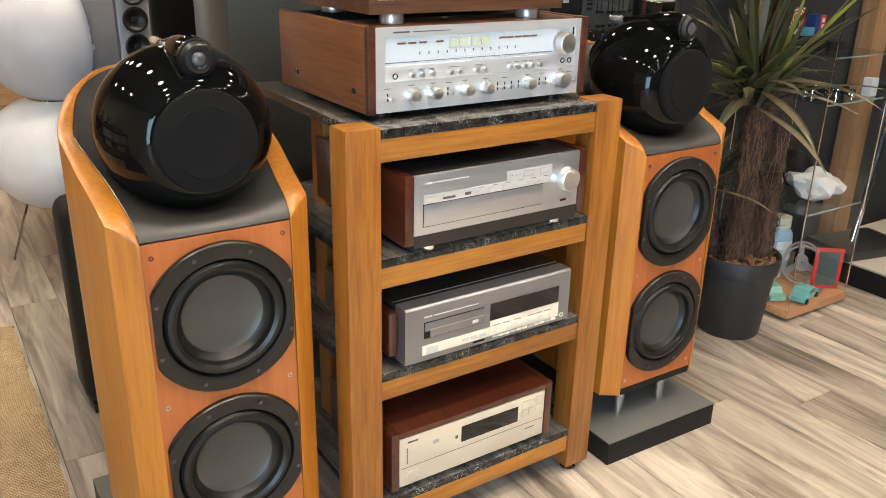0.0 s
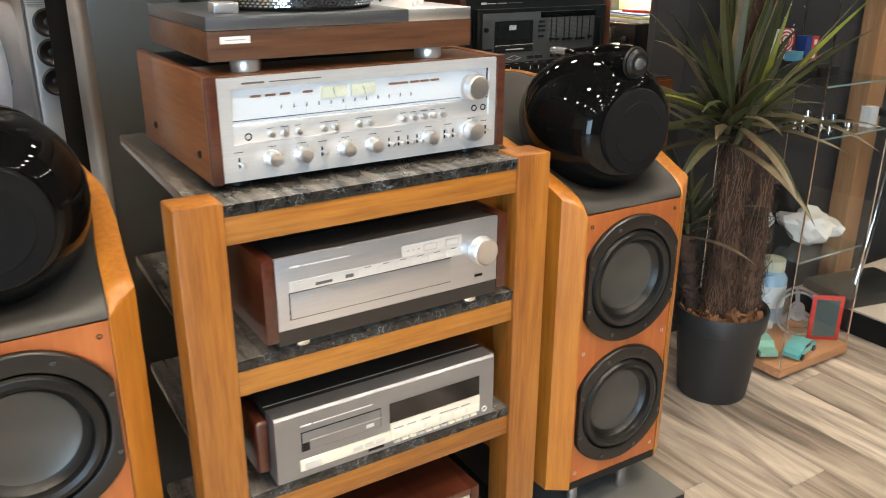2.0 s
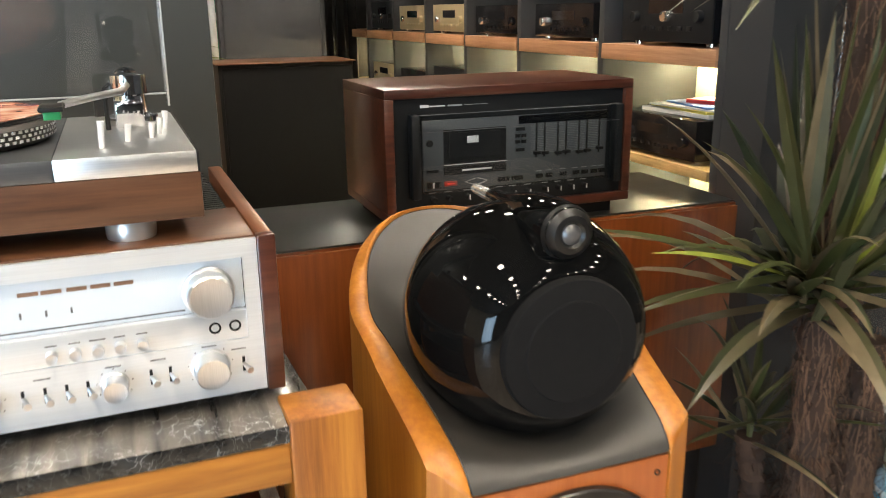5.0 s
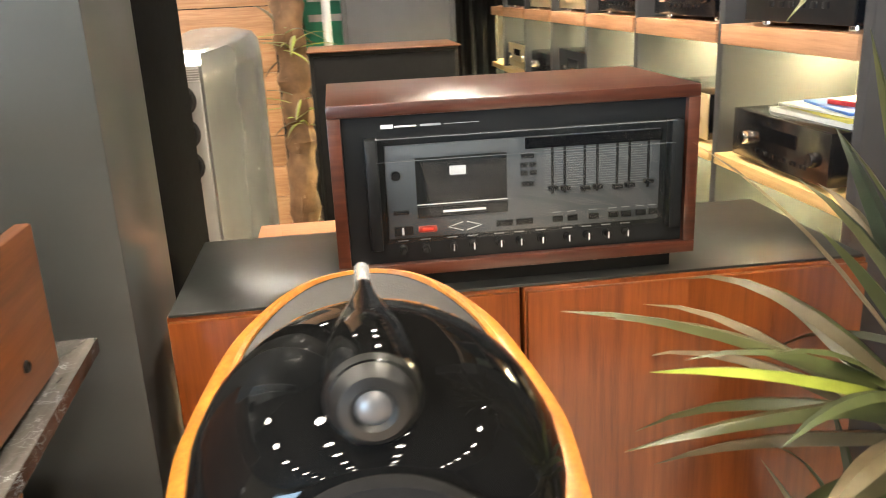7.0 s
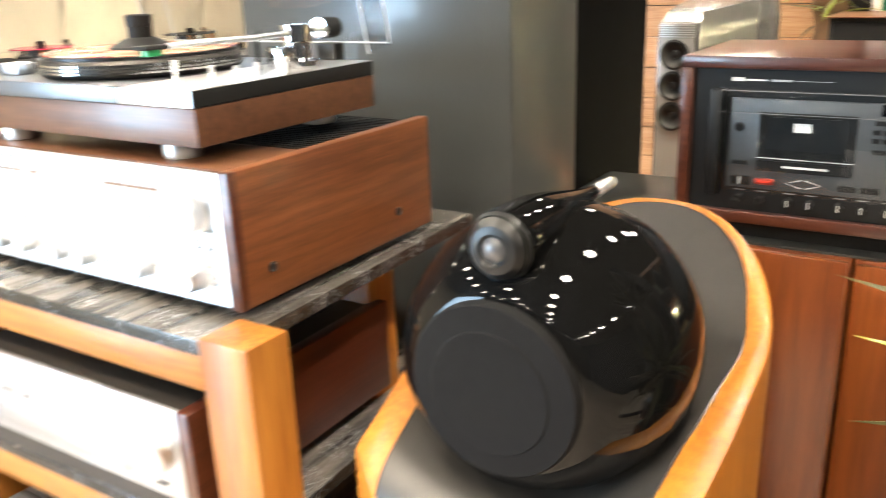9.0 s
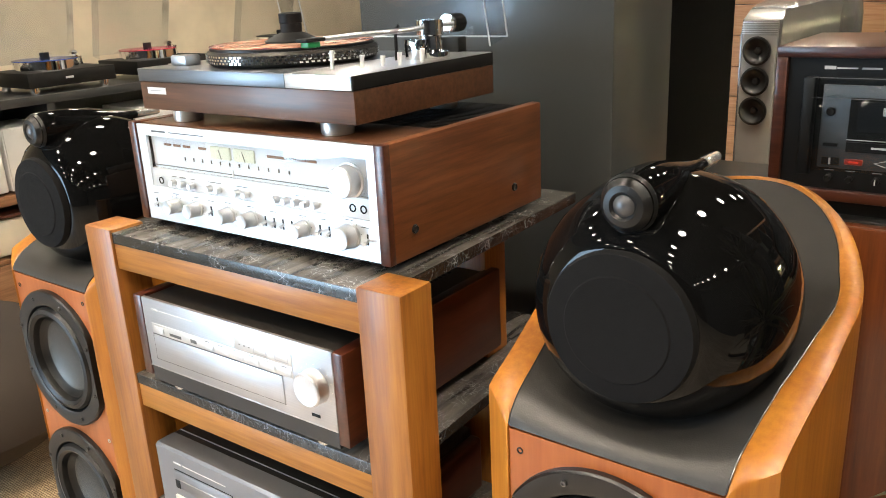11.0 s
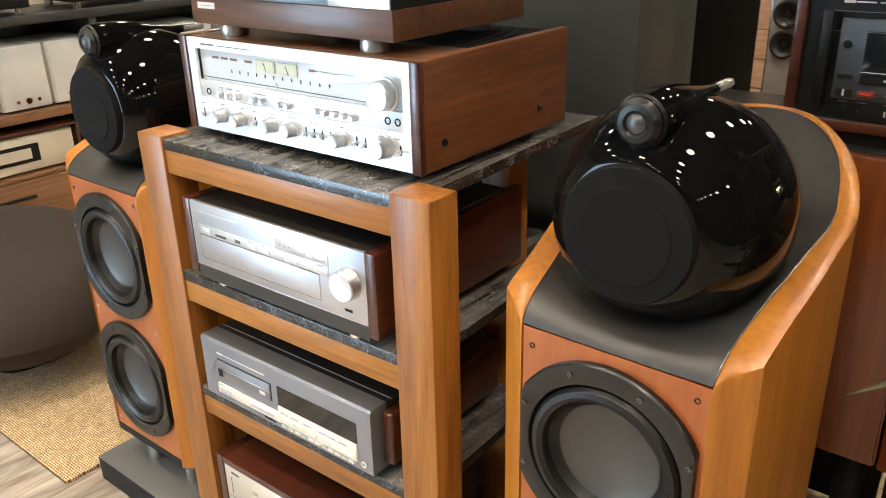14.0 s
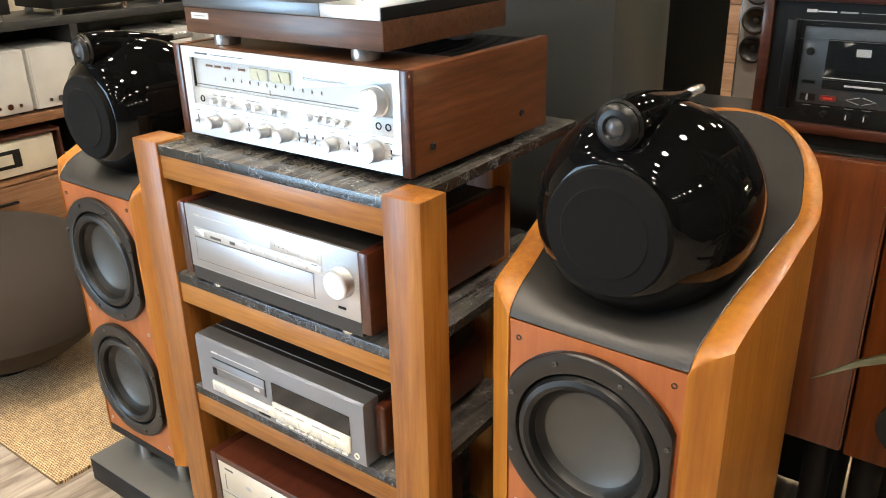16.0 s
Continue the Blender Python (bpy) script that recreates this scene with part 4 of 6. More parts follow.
def build_cd_player():
    c = thing("cd_player", "dark grey compact disc player with wooden side cheeks", "disc player", (1.272, 1.588, 0.535), 0.6)
    m, Hh, D = 0.253, 0.164, 0.38
    part("case", box(-m, m, 0.012, D, 0.024, Hh - 0.006, 0.003), DARKMET, c, "dark grey lid")
    for s in (-1, 1):
        part("side_panel", box(s * (m + 0.014) - 0.0135, s * (m + 0.014) + 0.0135, 0.03, D, 0.03, Hh - 0.018, 0.008, 3), MAHOG, c, "rounded wooden cheek")
    prof = [(0.0, 0.016), (0.0, Hh - 0.009), (0.005, Hh - 0.004), (0.045, Hh - 0.004), (0.045, 0.016)]
    part("front_plate", loft([[Vector((x, y, z)) for y, z in prof] for x in (-m - 0.001, m + 0.001)], True, True), GREYD, c, "grey front plate with a sloped top edge")
    part("lid_line", box(-m, m, 0.06, 0.0615, Hh - 0.006, Hh - 0.0045), SILVER, c)
    f = face_at(-m, 2 * m, 0.016, Hh - 0.038)

    def bit(name, u0, u1, v0, v1, mat, d=0.0012, lab="", bev=0.0002):
        return part(name, box(f(u0, 0)[0], f(u1, 0)[0], -d, 0.001, f(0, v0)[1], f(0, v1)[1], bev), mat, c, lab)

    dr = bit("disc_tray", 0.1, 0.445, 0.46, 0.8, MATT, 0.0008, "disc drawer")
    bit("tray_face", 0.104, 0.441, 0.475, 0.785, GREYD, 0.003)
    bit("tray_line", 0.135, 0.441, 0.63, 0.648, SILVER, 0.0036)
    bit("tray_button", 0.104, 0.132, 0.475, 0.62, MATT, 0.0036)
    bit("disc_mark", 0.375, 0.41, 0.52, 0.585, PRINT, 0.0034)
    bit("display_window", 0.485, 0.925, 0.46, 0.82, DISPLAY, 0.0015, "long black display window", 0)
    bit("key_panel", 0.09, 0.485, 0.13, 0.32, BRASS, 0.004, "pale gold key panel")
    bit("key_panel", 0.486, 0.925, 0.14, 0.45, BRASS, 0.004)
    bit("power_key", 0.11, 0.175, 0.15, 0.27, CREAMMET, 0.0065)
    for u in (0.315, 0.365, 0.415):
        bit("key", u, u + 0.04, 0.19, 0.25, CREAMMET, 0.006)
    for u in (0.51, 0.58, 0.65, 0.72, 0.79, 0.855):
        bit("key", u, u + 0.058, 0.185, 0.285, BRASS, 0.006)
    for u in (0.5, 0.56, 0.63, 0.72, 0.77, 0.83):
        bit("key_groove", u, u + 0.045, 0.34, 0.36, GREYD, 0.0045)
    for k in range(11):
        u = 0.5 + k * 0.038
        bit("small_key", u, u + 0.03, 0.075, 0.12, BRASS if k % 3 else CREAMMET, 0.005)
    bit("slot", 0.385, 0.455, 0.06, 0.1, MATT, 0.0016)
    bit("name_print", 0.1, 0.145, 0.895, 0.925, PRINT, 0.0003)
    bit("name_print", 0.155, 0.41, 0.9, 0.917, PRINT, 0.0003)
    x, z = f(0.955, 0.13)
    part("headphone_socket", lathe([(0.0028, 0.003), (0.004, 0.003), (0.0045, -0.002), (0.0068, -0.002), (0.0068, 0.003)], 16, FACE), BRASS, c, "", pose(x, 0, z))
    for x in (-0.2, 0.2):
        for y in (0.05, 0.32):
            part("foot", cyl((x, y, 0.0125), 0.022, 0.0248, seg=18), RUBBER, c)
    return c


GREYD = plain("dark_grey_metal", (0.29, 0.3, 0.325), 0.42, 0.85)
BRASS = plain("pale_gold_metal", (0.86, 0.83, 0.74), 0.34, 0.4)
build_cd_player()


def build_bottom_player():
    b = thing("disc_player", "champagne disc player in a dark mahogany case", "disc player", (1.245, 1.605, 0.168), 0.5)
    W, D, z0, z1 = 0.514, 0.34, 0.022, 0.19
    for s in (-1, 1):
        part("side_panel", box(s * (W / 2 - 0.011) - 0.011, s * (W / 2 - 0.011) + 0.011, -0.006, D, z0, z1, 0.002), MAHOG, b)
    part("top_panel", box(-W / 2 + 0.0225, W / 2 - 0.0225, -0.006, D, z1 - 0.018, z1 - 0.0005, 0.002), MAHOG, b, "dark mahogany top")
    part("body", box(-W / 2 + 0.024, W / 2 - 0.024, 0.012, D - 0.01, z0 + 0.004, z1 - 0.02), MATT, b)
    m = W / 2 - 0.0235
    part("front_plate", box(-m, m, -0.004, 0.01, z0 + 0.006, z1 - 0.02, 0.002), CHAMP, b, "champagne metal front plate")
    f = face_at(-m, 2 * m, z0 + 0.006, z1 - z0 - 0.026)

    def bit(name, u0, u1, v0, v1, mat, d=0.0012, lab=""):
        return part(name, box(f(u0, 0)[0], f(u1, 0)[0], -0.004 - d, -0.003, f(0, v0)[1], f(0, v1)[1], 0.0002), mat, b, lab)

    bit("display_window", 0.4, 0.8, 0.5, 0.83, DISPLAY, 0.0012, "black display window")
    bit("seam", 0.012, 0.988, 0.372, 0.384, INK, 0.0003)
    for u0, u1, v0, v1 in ((0.83, 0.915, 0.76, 0.9), (0.93, 0.978, 0.79, 0.93), (0.825, 0.868, 0.57, 0.7), (0.875, 0.918, 0.59, 0.72), (0.93, 0.978, 0.6, 0.73)):
        bit("key", u0, u1, v0, v1, CHAMP, 0.004, "raised metal key")
    bit("name_print", 0.05, 0.115, 0.87, 0.91, INK, 0.0003)
    bit("disc_mark", 0.21, 0.25, 0.68, 0.76, GREYMET, 0.0003)
    bit("button", 0.36, 0.375, 0.62, 0.68, INK, 0.002)
    bit("tray_line", 0.045, 0.05, 0.45, 0.78, INK, 0.0004)
    bit("tray_line", 0.045, 0.39, 0.44, 0.447, GREYMET, 0.0003)
    bit("power_key", 0.05, 0.12, 0.14, 0.28, CHAMP, 0.003)
    bit("caption_print", 0.86, 0.93, 0.25, 0.27, INK, 0.0003)
    for x in (-0.19, 0.19):
        for y in (0.04, 0.28):
            part("foot", cyl((x, y, 0.0112), 0.02, 0.0222, seg=18), RUBBER, b)
    return b


CHAMP = plain("champagne_front", (0.74, 0.7, 0.6), 0.34, 0.6)
build_bottom_player()


# ---- cassette deck on the cabinets behind ----
def build_deck():
    d = thing("cassette_deck", "black cassette deck in a rosewood case", "cassette deck", (2.241, 2.389, 1.0985), 0.0)
    W, D, Z0, Z1, K = 0.592, 0.332, 0.03, 0.309, 0.02
    part("case_top", box(-W / 2, W / 2, 0, D, Z1 - K, Z1, 0.002), ROSE, d, "rosewood top board")
    part("case_bottom", box(-W / 2, W / 2, 0, D, Z0, Z0 + K, 0.002), ROSE, d)
    for s in (-1, 1):
        part("case_side", box(s * (W / 2 - K / 2) - K / 2, s * (W / 2 - K / 2) + K / 2, 0.001, D, Z0 + K + 0.0003, Z1 - K - 0.0003, 0.001), ROSE, d)
    part("base", box(-W / 2 + 0.03, W / 2 - 0.03, 0.03, D - 0.03, 0, Z0 - 0.0003), MATT, d, "black recessed base")
    m = W / 2 - K - 0.0005
    part("front_plate", box(-m, m, 0.012, D - 0.02, Z0 + K + 0.0005, Z1 - K - 0.0005), PANELBLK, d, "blue-black front plate")
    f = face_at(-m, 2 * m, Z0 + K, Z1 - Z0 - 2 * K)

    def bit(name, u0, u1, v0, v1, mat, d0=0.012, th=0.0015, lab="", par=d, bev=0.0):
        return part(name, box(f(u0, 0)[0], f(u1, 0)[0], d0 - th, d0 + 0.0005, f(0, v0)[1], f(0, v1)[1], bev), mat, par, lab)

    bit("inner_plate", 0.115, 0.925, 0.17, 0.8, DECKGREY, 0.012, 0.003, "dark grey control plate", bev=0.001)
    bit("mark_print", 0.11, 0.145, 0.912, 0.938, PRINT, th=0.0003)
    bit("name_print", 0.148, 0.21, 0.917, 0.927, PRINT, th=0.0003)
    bit("name_print", 0.222, 0.28, 0.915, 0.929, GREYPRINT, th=0.0003)
    bit("name_print", 0.29, 0.39, 0.92, 0.9235, GREYPRINT, th=0.0003)
    bit("display", 0.52, 0.93, 0.72, 0.795, DISPLAY, 0.009, 0.001)
    well = bit("cassette_well", 0.2, 0.465, 0.38, 0.71, MATT, 0.009, 0.001, "cassette bay with a loaded cassette")
    bit("cassette", 0.225, 0.44, 0.46, 0.68, PANELBLK, 0.008, 0.0015, "", well)
    bit("cassette_label", 0.298, 0.345, 0.585, 0.645, PRINT, 0.0065, 0.0008, "white label window", well)
    bit("bay_glass", 0.202, 0.463, 0.385, 0.705, GLASS, 0.004, 0.001, "", well).visible_shadow = False
    bit("bay_sill", 0.2, 0.465, 0.305, 0.378, MATT, 0.009, 0.004)
    bit("script_print", 0.275, 0.4, 0.335, 0.35, PRINT, 0.005, 0.0003)
    bit("bay_line", 0.2, 0.465, 0.396, 0.401, PRINT, 0.0035, 0.0005)
    x, z = f(0.143, 0.6)
    part("round_control", turned_knob(0.007, 0.006), MATT, d, "", pose(x, 0.009, z))
    bit("eject_key", 0.13, 0.175, 0.34, 0.365, MATT, 0.009, 0.006)
    for u in (0.505, 0.532):
        for v in (0.545, 0.6):
            bit("key", u, u + 0.02, v, v + 0.03, MATT, 0.009, 0.004)
    bit("key", 0.508, 0.545, 0.66, 0.69, MATT, 0.009, 0.004)
    bit("key", 0.508, 0.545, 0.47, 0.5, MATT, 0.009, 0.004)
    for k in range(17):
        v = 0.44 + k * 0.0165
        bit("scale_line", 0.575, 0.9, v, v + 0.0022, SCALEPRINT, 0.009, 0.0004)
    for k, u in enumerate((0.6, 0.637, 0.697, 0.735, 0.795, 0.832, 0.89)):
        bit("slider_slot", u - 0.004, u + 0.004, 0.4, 0.725, MATT, 0.009, 0.0008)
        sv = (0.43, 0.425, 0.415, 0.42, 0.41, 0.415, 0.43)[k]
        bit("slider", u - 0.014, u + 0.014, sv, sv + 0.03, MATT, 0.009, 0.009, bev=0.001)
        bit("slider_mark", u - 0.01, u + 0.01, 0.728, 0.735, GREYPRINT, 0.009, 0.0004)
    # transport keys
    bit("key_power", 0.13, 0.185, 0.195, 0.255, MATT, 0.009, 0.004)
    bit("key_mark", 0.152, 0.158, 0.2, 0.25, PRINT, 0.0045, 0.0006)
    bit("key_record", 0.2, 0.255, 0.205, 0.25, DARKRED, 0.009, 0.005, "red record key", bev=0.002)
    bit("record_glow", 0.212, 0.243, 0.222, 0.235, LED, 0.0038, 0.0006)
    for sx in (0.31, 0.365):
        s = 1 if sx > 0.33 else -1
        cx, cz = f(sx, 0.228)
        part("arrow_key", tube([(cx - s * 0.012, 0.0075, cz + 0.007), (cx + s * 0.012, 0.0075, cz), (cx - s * 0.012, 0.0075, cz - 0.007)], 0.0009, 6), PRINT, d)
    for u in (0.43, 0.49, 0.6, 0.645, 0.71, 0.77, 0.81, 0.855, 0.893):
        bit("key", u, u + (0.05 if u < 0.5 else 0.03), 0.205, 0.245, MATT, 0.009, 0.004, bev=0.0006)
        if u > 0.5:
            bit("caption_print", u, u + 0.026, 0.268, 0.273, GREYPRINT, 0.009, 0.0003)
    for u in (0.155, 0.22, 0.3, 0.36, 0.44, 0.5, 0.565, 0.645, 0.705, 0.765, 0.825):
        cx, cz = f(u, 0.095)
        part("toggle", turned_knob(0.0058, 0.017, 1.2), MATT, d, "", pose(cx, 0.012, cz))
        if u > 0.25:
            part("toggle_tip", box(cx - 0.001, cx + 0.001, -0.0058, -0.0045, cz - 0.005, cz + 0.0055), PRINT, d)
        bit("caption_print", u - 0.015, u + 0.015, 0.148, 0.154, GREYPRINT, 0.012, 0.0003)
    # clear hinged cover
    cov = bit("cover", 0.09, 0.955, 0.165, 0.86, GLASS, -0.012, 0.003, "clear acrylic hinged cover")
    cov.visible_shadow = False
    bit("cover_edge", 0.09, 0.955, 0.86, 0.866, COVEREDGE, -0.011, 0.005)
    bit("cover_fold", 0.09, 0.955, 0.712, 0.717, COVEREDGE, -0.0145, 0.0012)
    for u in (0.06, 0.945):
        bit("cover_arm", u, u + 0.035, 0.12, 0.86, PANELBLK, 0.012, 0.024, bev=0.002)
    return d


DECKGREY = plain("deck_grey", (0.075, 0.082, 0.088), 0.4, 0.3)
COVEREDGE = plain("cover_edge", (0.12, 0.125, 0.13), 0.2, relief=0)
SCALEPRINT = plain("faint_scale_print", (0.2, 0.205, 0.21), 0.5, relief=0)
DARKRED = plain("dark_red_key", (0.3, 0.03, 0.02), 0.3, relief=0)
build_deck()


# ---- wooden cabinets behind the right loudspeaker ----
def build_low_cabinet(x0, x1, y, label, driver=False, bottom=0.415):
    w = x1 - x0
    c = thing("speaker_cabinet", label, "speaker cabinet", (x0, y, 0), group="pair of old wooden cabinets")
    D, top = 0.42, 1.0925
    part("body", box(0, w, 0.012, D, bottom, top, 0.003), CABWOOD, c)
    part("front_panel", box(0.004, w - 0.004, 0, 0.0118, bottom + 0.006, top - 0.006, 0.002), CABWOOD, c, "red-brown veneered front")
    for x in (0.05, w - 0.05):
        for yy in (0.06, D - 0.06):
            part("leg", cyl((x, yy, bottom / 2), 0.028, bottom, r2=0.034, seg=16), MATT, c, "black leg")
    # added black sheet stands in for the darkness under the cabinet
    part("dark_backing", box(0.03, w - 0.03, D - 0.03, D - 0.01, 0.02, bottom - 0.001), MATT, c, "black sheet added behind the legs to darken the gap")
    if driver:
        part("driver_ring", lathe([(0.0, 0.004), (0.035, 0.002), (0.045, -0.006), (0.07, -0.008), (0.072, 0.002)], 28, FACE), RUBBER, c, "round black driver", pose(0.125, 0, bottom + 0.115))
    return c


build_low_cabinet(1.668, 2.238, 2.377, "red-brown wooden cabinet on legs under a grey board")
build_low_cabinet(2.243, 2.85, 2.372, "red-brown wooden cabinet with a small round driver", True)
PLINTHD = plain("charcoal_board", (0.02, 0.021, 0.02), 0.32)
solid("grey_board", box(1.672, 2.846, 2.386, 2.79, 1.0929, 1.098, 0.0015), PLINTHD, "dark grey board lying on two wooden cabinets", "board")
CHESTWOOD = wood("chest_wood", (0.14, 0.055, 0.022), (0.22, 0.09, 0.038), (0.29, 0.13, 0.06), "x", 0.5)
solid("wooden_block", box(1.78, 1.98, 3.2, 3.4, 0.905, 0.94, 0.004), CHESTWOOD, "small warm wooden block on a wooden chest", "block")
solid("wooden_chest", box(1.7, 2.4, 3.15, 3.6, 0, 0.9045, 0.004), CHESTWOOD, "warm brown wooden chest behind the cassette deck", "chest")


# ---- lit shelf wall ----
SHX = 2.955
BAYS = [2.62, 3.23, 3.85, 4.41, 4.95, 5.5, 6.05, 6.6]


CASEBLK = plain("black_gloss_case", (0.006, 0.006, 0.007), 0.18, relief=0.02)


def component(w, h, d, mat, label, knobs=2, lamp=False):
    """A hi-fi box that faces -x, its front's middle foot at the origin."""
    c = thing("hifi_component", label, "hi-fi component", group="components on the shelf wall")
    part("case", box(0.006, d, -w / 2, w / 2, 0.012, h, 0.003), CASEBLK, c)
    part("front_plate", box(0, 0.0058, -w / 2, w / 2, 0.012, h, 0.0015), mat, c)
    part("display", box(-0.0012, 0.001, -w * 0.2, w * 0.18, h * 0.55, h * 0.8), DISPLAY, c)
    for k in range(knobs):
        part("knob", lathe([(0, 0.0), (0.017, 0), (0.016, 0.014), (0.014, 0.017), (0, 0.016)], 18, Matrix.Rotation(radians(-90), 4, "Y")), CHROME if k % 2 else mat, c, "", pose(0, w * (-0.38 + 0.7 * k / max(1, knobs - 1)) if knobs > 1 else -w * 0.36, h * 0.5))
    for k in range(6):
        part("button", box(-0.003, 0.001, -w * 0.3 + k * w * 0.1, -w * 0.3 + k * w * 0.1 + 0.022, h * 0.26, h * 0.34, 0.0006), mat, c)
    for yy in (-w * 0.4, w * 0.4):
        for xx in (0.04, d - 0.05):
            part("foot", cyl((xx, yy, 0.006), 0.018, 0.0125, seg=12), CHROME, c)
    return c


def build_shelf_wall():
    s = thing("shelf_wall", "dark grey shelf wall with oak edges and lit bays", "shelving", (SHX, 0, 0), kind="structure")
    y0, y1 = BAYS[0], BAYS[-1]
    part("back_panel", box(0.4, 0.42, y0, y1, 0.1, 2.1), OLIVE, s, "olive grey back panel")
    for z, t in ((0.1, 0.045), (0.62, 0.045), (1.085, 0.03), (1.4, 0.05), (2.05, 0.05)):
        for a, b in zip(BAYS, BAYS[1:]):
            # the board at 1.085 takes the oak with yellow light painted in
            part("shelf_board", box(0.004, 0.399, a + 0.0165, b - 0.0165, z, z + t - 0.001, 0.001), OAK_Y if z != 1.085 else LIT_OAK, s)
    for y in BAYS:
        part("divider", box(0.012, 0.399, y - 0.016, y + 0.016, 0, 2.1, 0.001), DARKWALL, s, "dark grey upright")
    for z in (1.398, 1.083, 0.618):
        for a, b in zip(BAYS, BAYS[1:]):
            part("led_strip", box(0.33, 0.345, a + 0.03, b - 0.03, z - 0.008, z - 0.0005), STRIP, s, "glowing strip light")
    return s


# brighter shelf oak: the strip lights' yellow is put into the colour
LIT_OAK = wood("pale_oak", (0.4, 0.27, 0.1), (0.52, 0.36, 0.15), (0.6, 0.44, 0.2), "y", 0.5)
STRIP = emitter("strip_glow", (1.0, 0.9, 0.52), 220)
GOLD = plain("champagne_gold", (0.55, 0.46, 0.28), 0.35, 0.6)
build_shelf_wall()

blackbox = component(0.43, 0.13, 0.33, CASEBLK, "black hi-fi component with small knobs", 2)
goldbox = component(0.43, 0.14, 0.33, GOLD, "champagne gold hi-fi amplifier", 2)
tallbox = component(0.44, 0.17, 0.33, PANELBLK, "tall black hi-fi amplifier", 3)
blackbox.matrix_basis = pose(SHX + 0.02, 2.93, 1.1145)
goldbox.matrix_basis = pose(SHX + 0.03, 3.54, 1.1145)
tallbox.matrix_basis = pose(SHX + 0.02, 2.9, 1.4495)
for src, spots in ((blackbox, ((4.13, 1.1145), (3.54, 1.4495), (4.13, 1.4495), (5.22, 1.1145), (2.92, 0.6645), (4.13, 0.6645))),
                   (goldbox, ((4.68, 1.4495), (5.22, 1.4495), (5.78, 1.1145), (3.54, 0.6645))),
                   (tallbox, ((5.78, 1.4495), (4.68, 1.1145), (4.68, 0.6645)))):
    for y, z in spots:
        copy_thing(src, pose(SHX + 0.02 + 0.02 * ((y * 7) % 1), y, z))


def build_magazines():
    for i, (col, w, d, t) in enumerate((((0.75, 0.74, 0.7), 0.31, 0.24, 0.012), ((0.62, 0.55, 0.12), 0.3, 0.23, 0.008), ((0.7, 0.7, 0.66), 0.3, 0.22, 0.006), ((0.06, 0.16, 0.5), 0.24, 0.2, 0.006), ((0.6, 0.04, 0.05), 0.14, 0.1, 0.012))):
        z = 1.2447 + sum((0.012, 0.008, 0.006, 0.006, 0.012)[:i])
        bm = box(-d / 2, d / 2, -w / 2, w / 2, 0, t - 0.0003, 0.001)
        m = plain("paper_cover", col, 0.4)
        ob = solid("magazine", bm, m, "magazine in a small stack on a component", "magazine", group="stack of magazines")
        ob.matrix_basis = pose(SHX + 0.19 + 0.01 * (i % 2), 2.9 - 0.012 * i, z, 0, 0, (3, -4, 6, -8, 15)[i])
    y = plain("yellow_card", (0.6, 0.45, 0.05), 0.5)
    # coiled rings stand in for the edge of a yellow box
    for i in range(3):
        ob = solid("yellow_ring", lathe([(0.075 + 0.012 * math.cos(a), 0.012 + 0.011 * math.sin(a)) for a in np.linspace(0, 2 * math.pi, 10)], 24), y, "yellow ring standing in for a yellow box edge on a shelf", "cable", group="cable coils")
        ob.matrix_basis = pose(SHX + 0.16, 2.78 + 0.16 * i, 0.795, 0, 0, 0)


build_magazines()
solid("wall_end", box(SHX + 0.01, X1, 2.44, 2.6, 0, H), DARKWALL, "dark grey wall behind the glass showcase", "wall", "structure")


# ---- things behind: towers, black monitor, poster, second palm ----
def build_tower():
    t = thing("tower_speaker", "slim silver tower loudspeaker with three small drivers", "loudspeaker", group="silver tower pair")
    out = [(-0.077, 0), (0.077, 0), (0.11, 0.12), (0.15, 0.35), (0.17, 0.55), (0.15, 0.68), (0.08, 0.75), (-0.08, 0.75), (-0.15, 0.68), (-0.17, 0.55), (-0.15, 0.35), (-0.11, 0.12)]
    rings = []
    for z, k in ((0.05, 1.0), (1.3, 1.0), (1.36, 0.97), (1.395, 0.86), (1.41, 0.6)):
        rings.append([Vector((x * k, 0.35 + (y - 0.35) * k, z + 0.07 * y * (z > 1))) for x, y in out])
    part("body", loft(rings, True, True), TOWERS, t, "silver curved cabinet")
    part("front", box(-0.068, 0.068, -0.012, 0.0, 0.1, 1.36, 0.008), TOWERF, t, "ribbed grey front")
    for z in (1.25, 1.138, 1.027):
        d = part("driver", lathe([(0.052, 0.004), (0.054, -0.004), (0.046, -0.006), (0.042, 0.0), (0.03, 0.008), (0.014, 0.012), (0.012, 0.004), (0, 0.0)], 32, FACE), RUBBER, t, "round black driver", pose(0, -0.026, z))
    for k in range(6):
        part("rib", box(-0.066, 0.066, -0.0145, -0.011, 1.31 + k * 0.008, 1.313 + k * 0.008), SILVER, t)
    part("base", box(-0.14, 0.14, -0.02, 0.5, 0, 0.049, 0.004), MATT, t)
    return t


TOWERS = plain("tower_silver", (0.2, 0.2, 0.205), 0.26, 0.6)
TOWERF = plain("tower_front", (0.26, 0.255, 0.25), 0.4, 0.4)
tower = build_tower()
tower.matrix_basis = pose(1.445, 4.02, 0, 0, 0, -6)
copy_thing(tower, pose(1.0, 3.85, 0, 0, 0, 4))
solid("wooden_speaker", box(1.2, 1.36, 3.55, 3.8, 0, 1.14, 0.004), CABWOOD, "plain orange wooden speaker box standing on the floor", "loudspeaker")


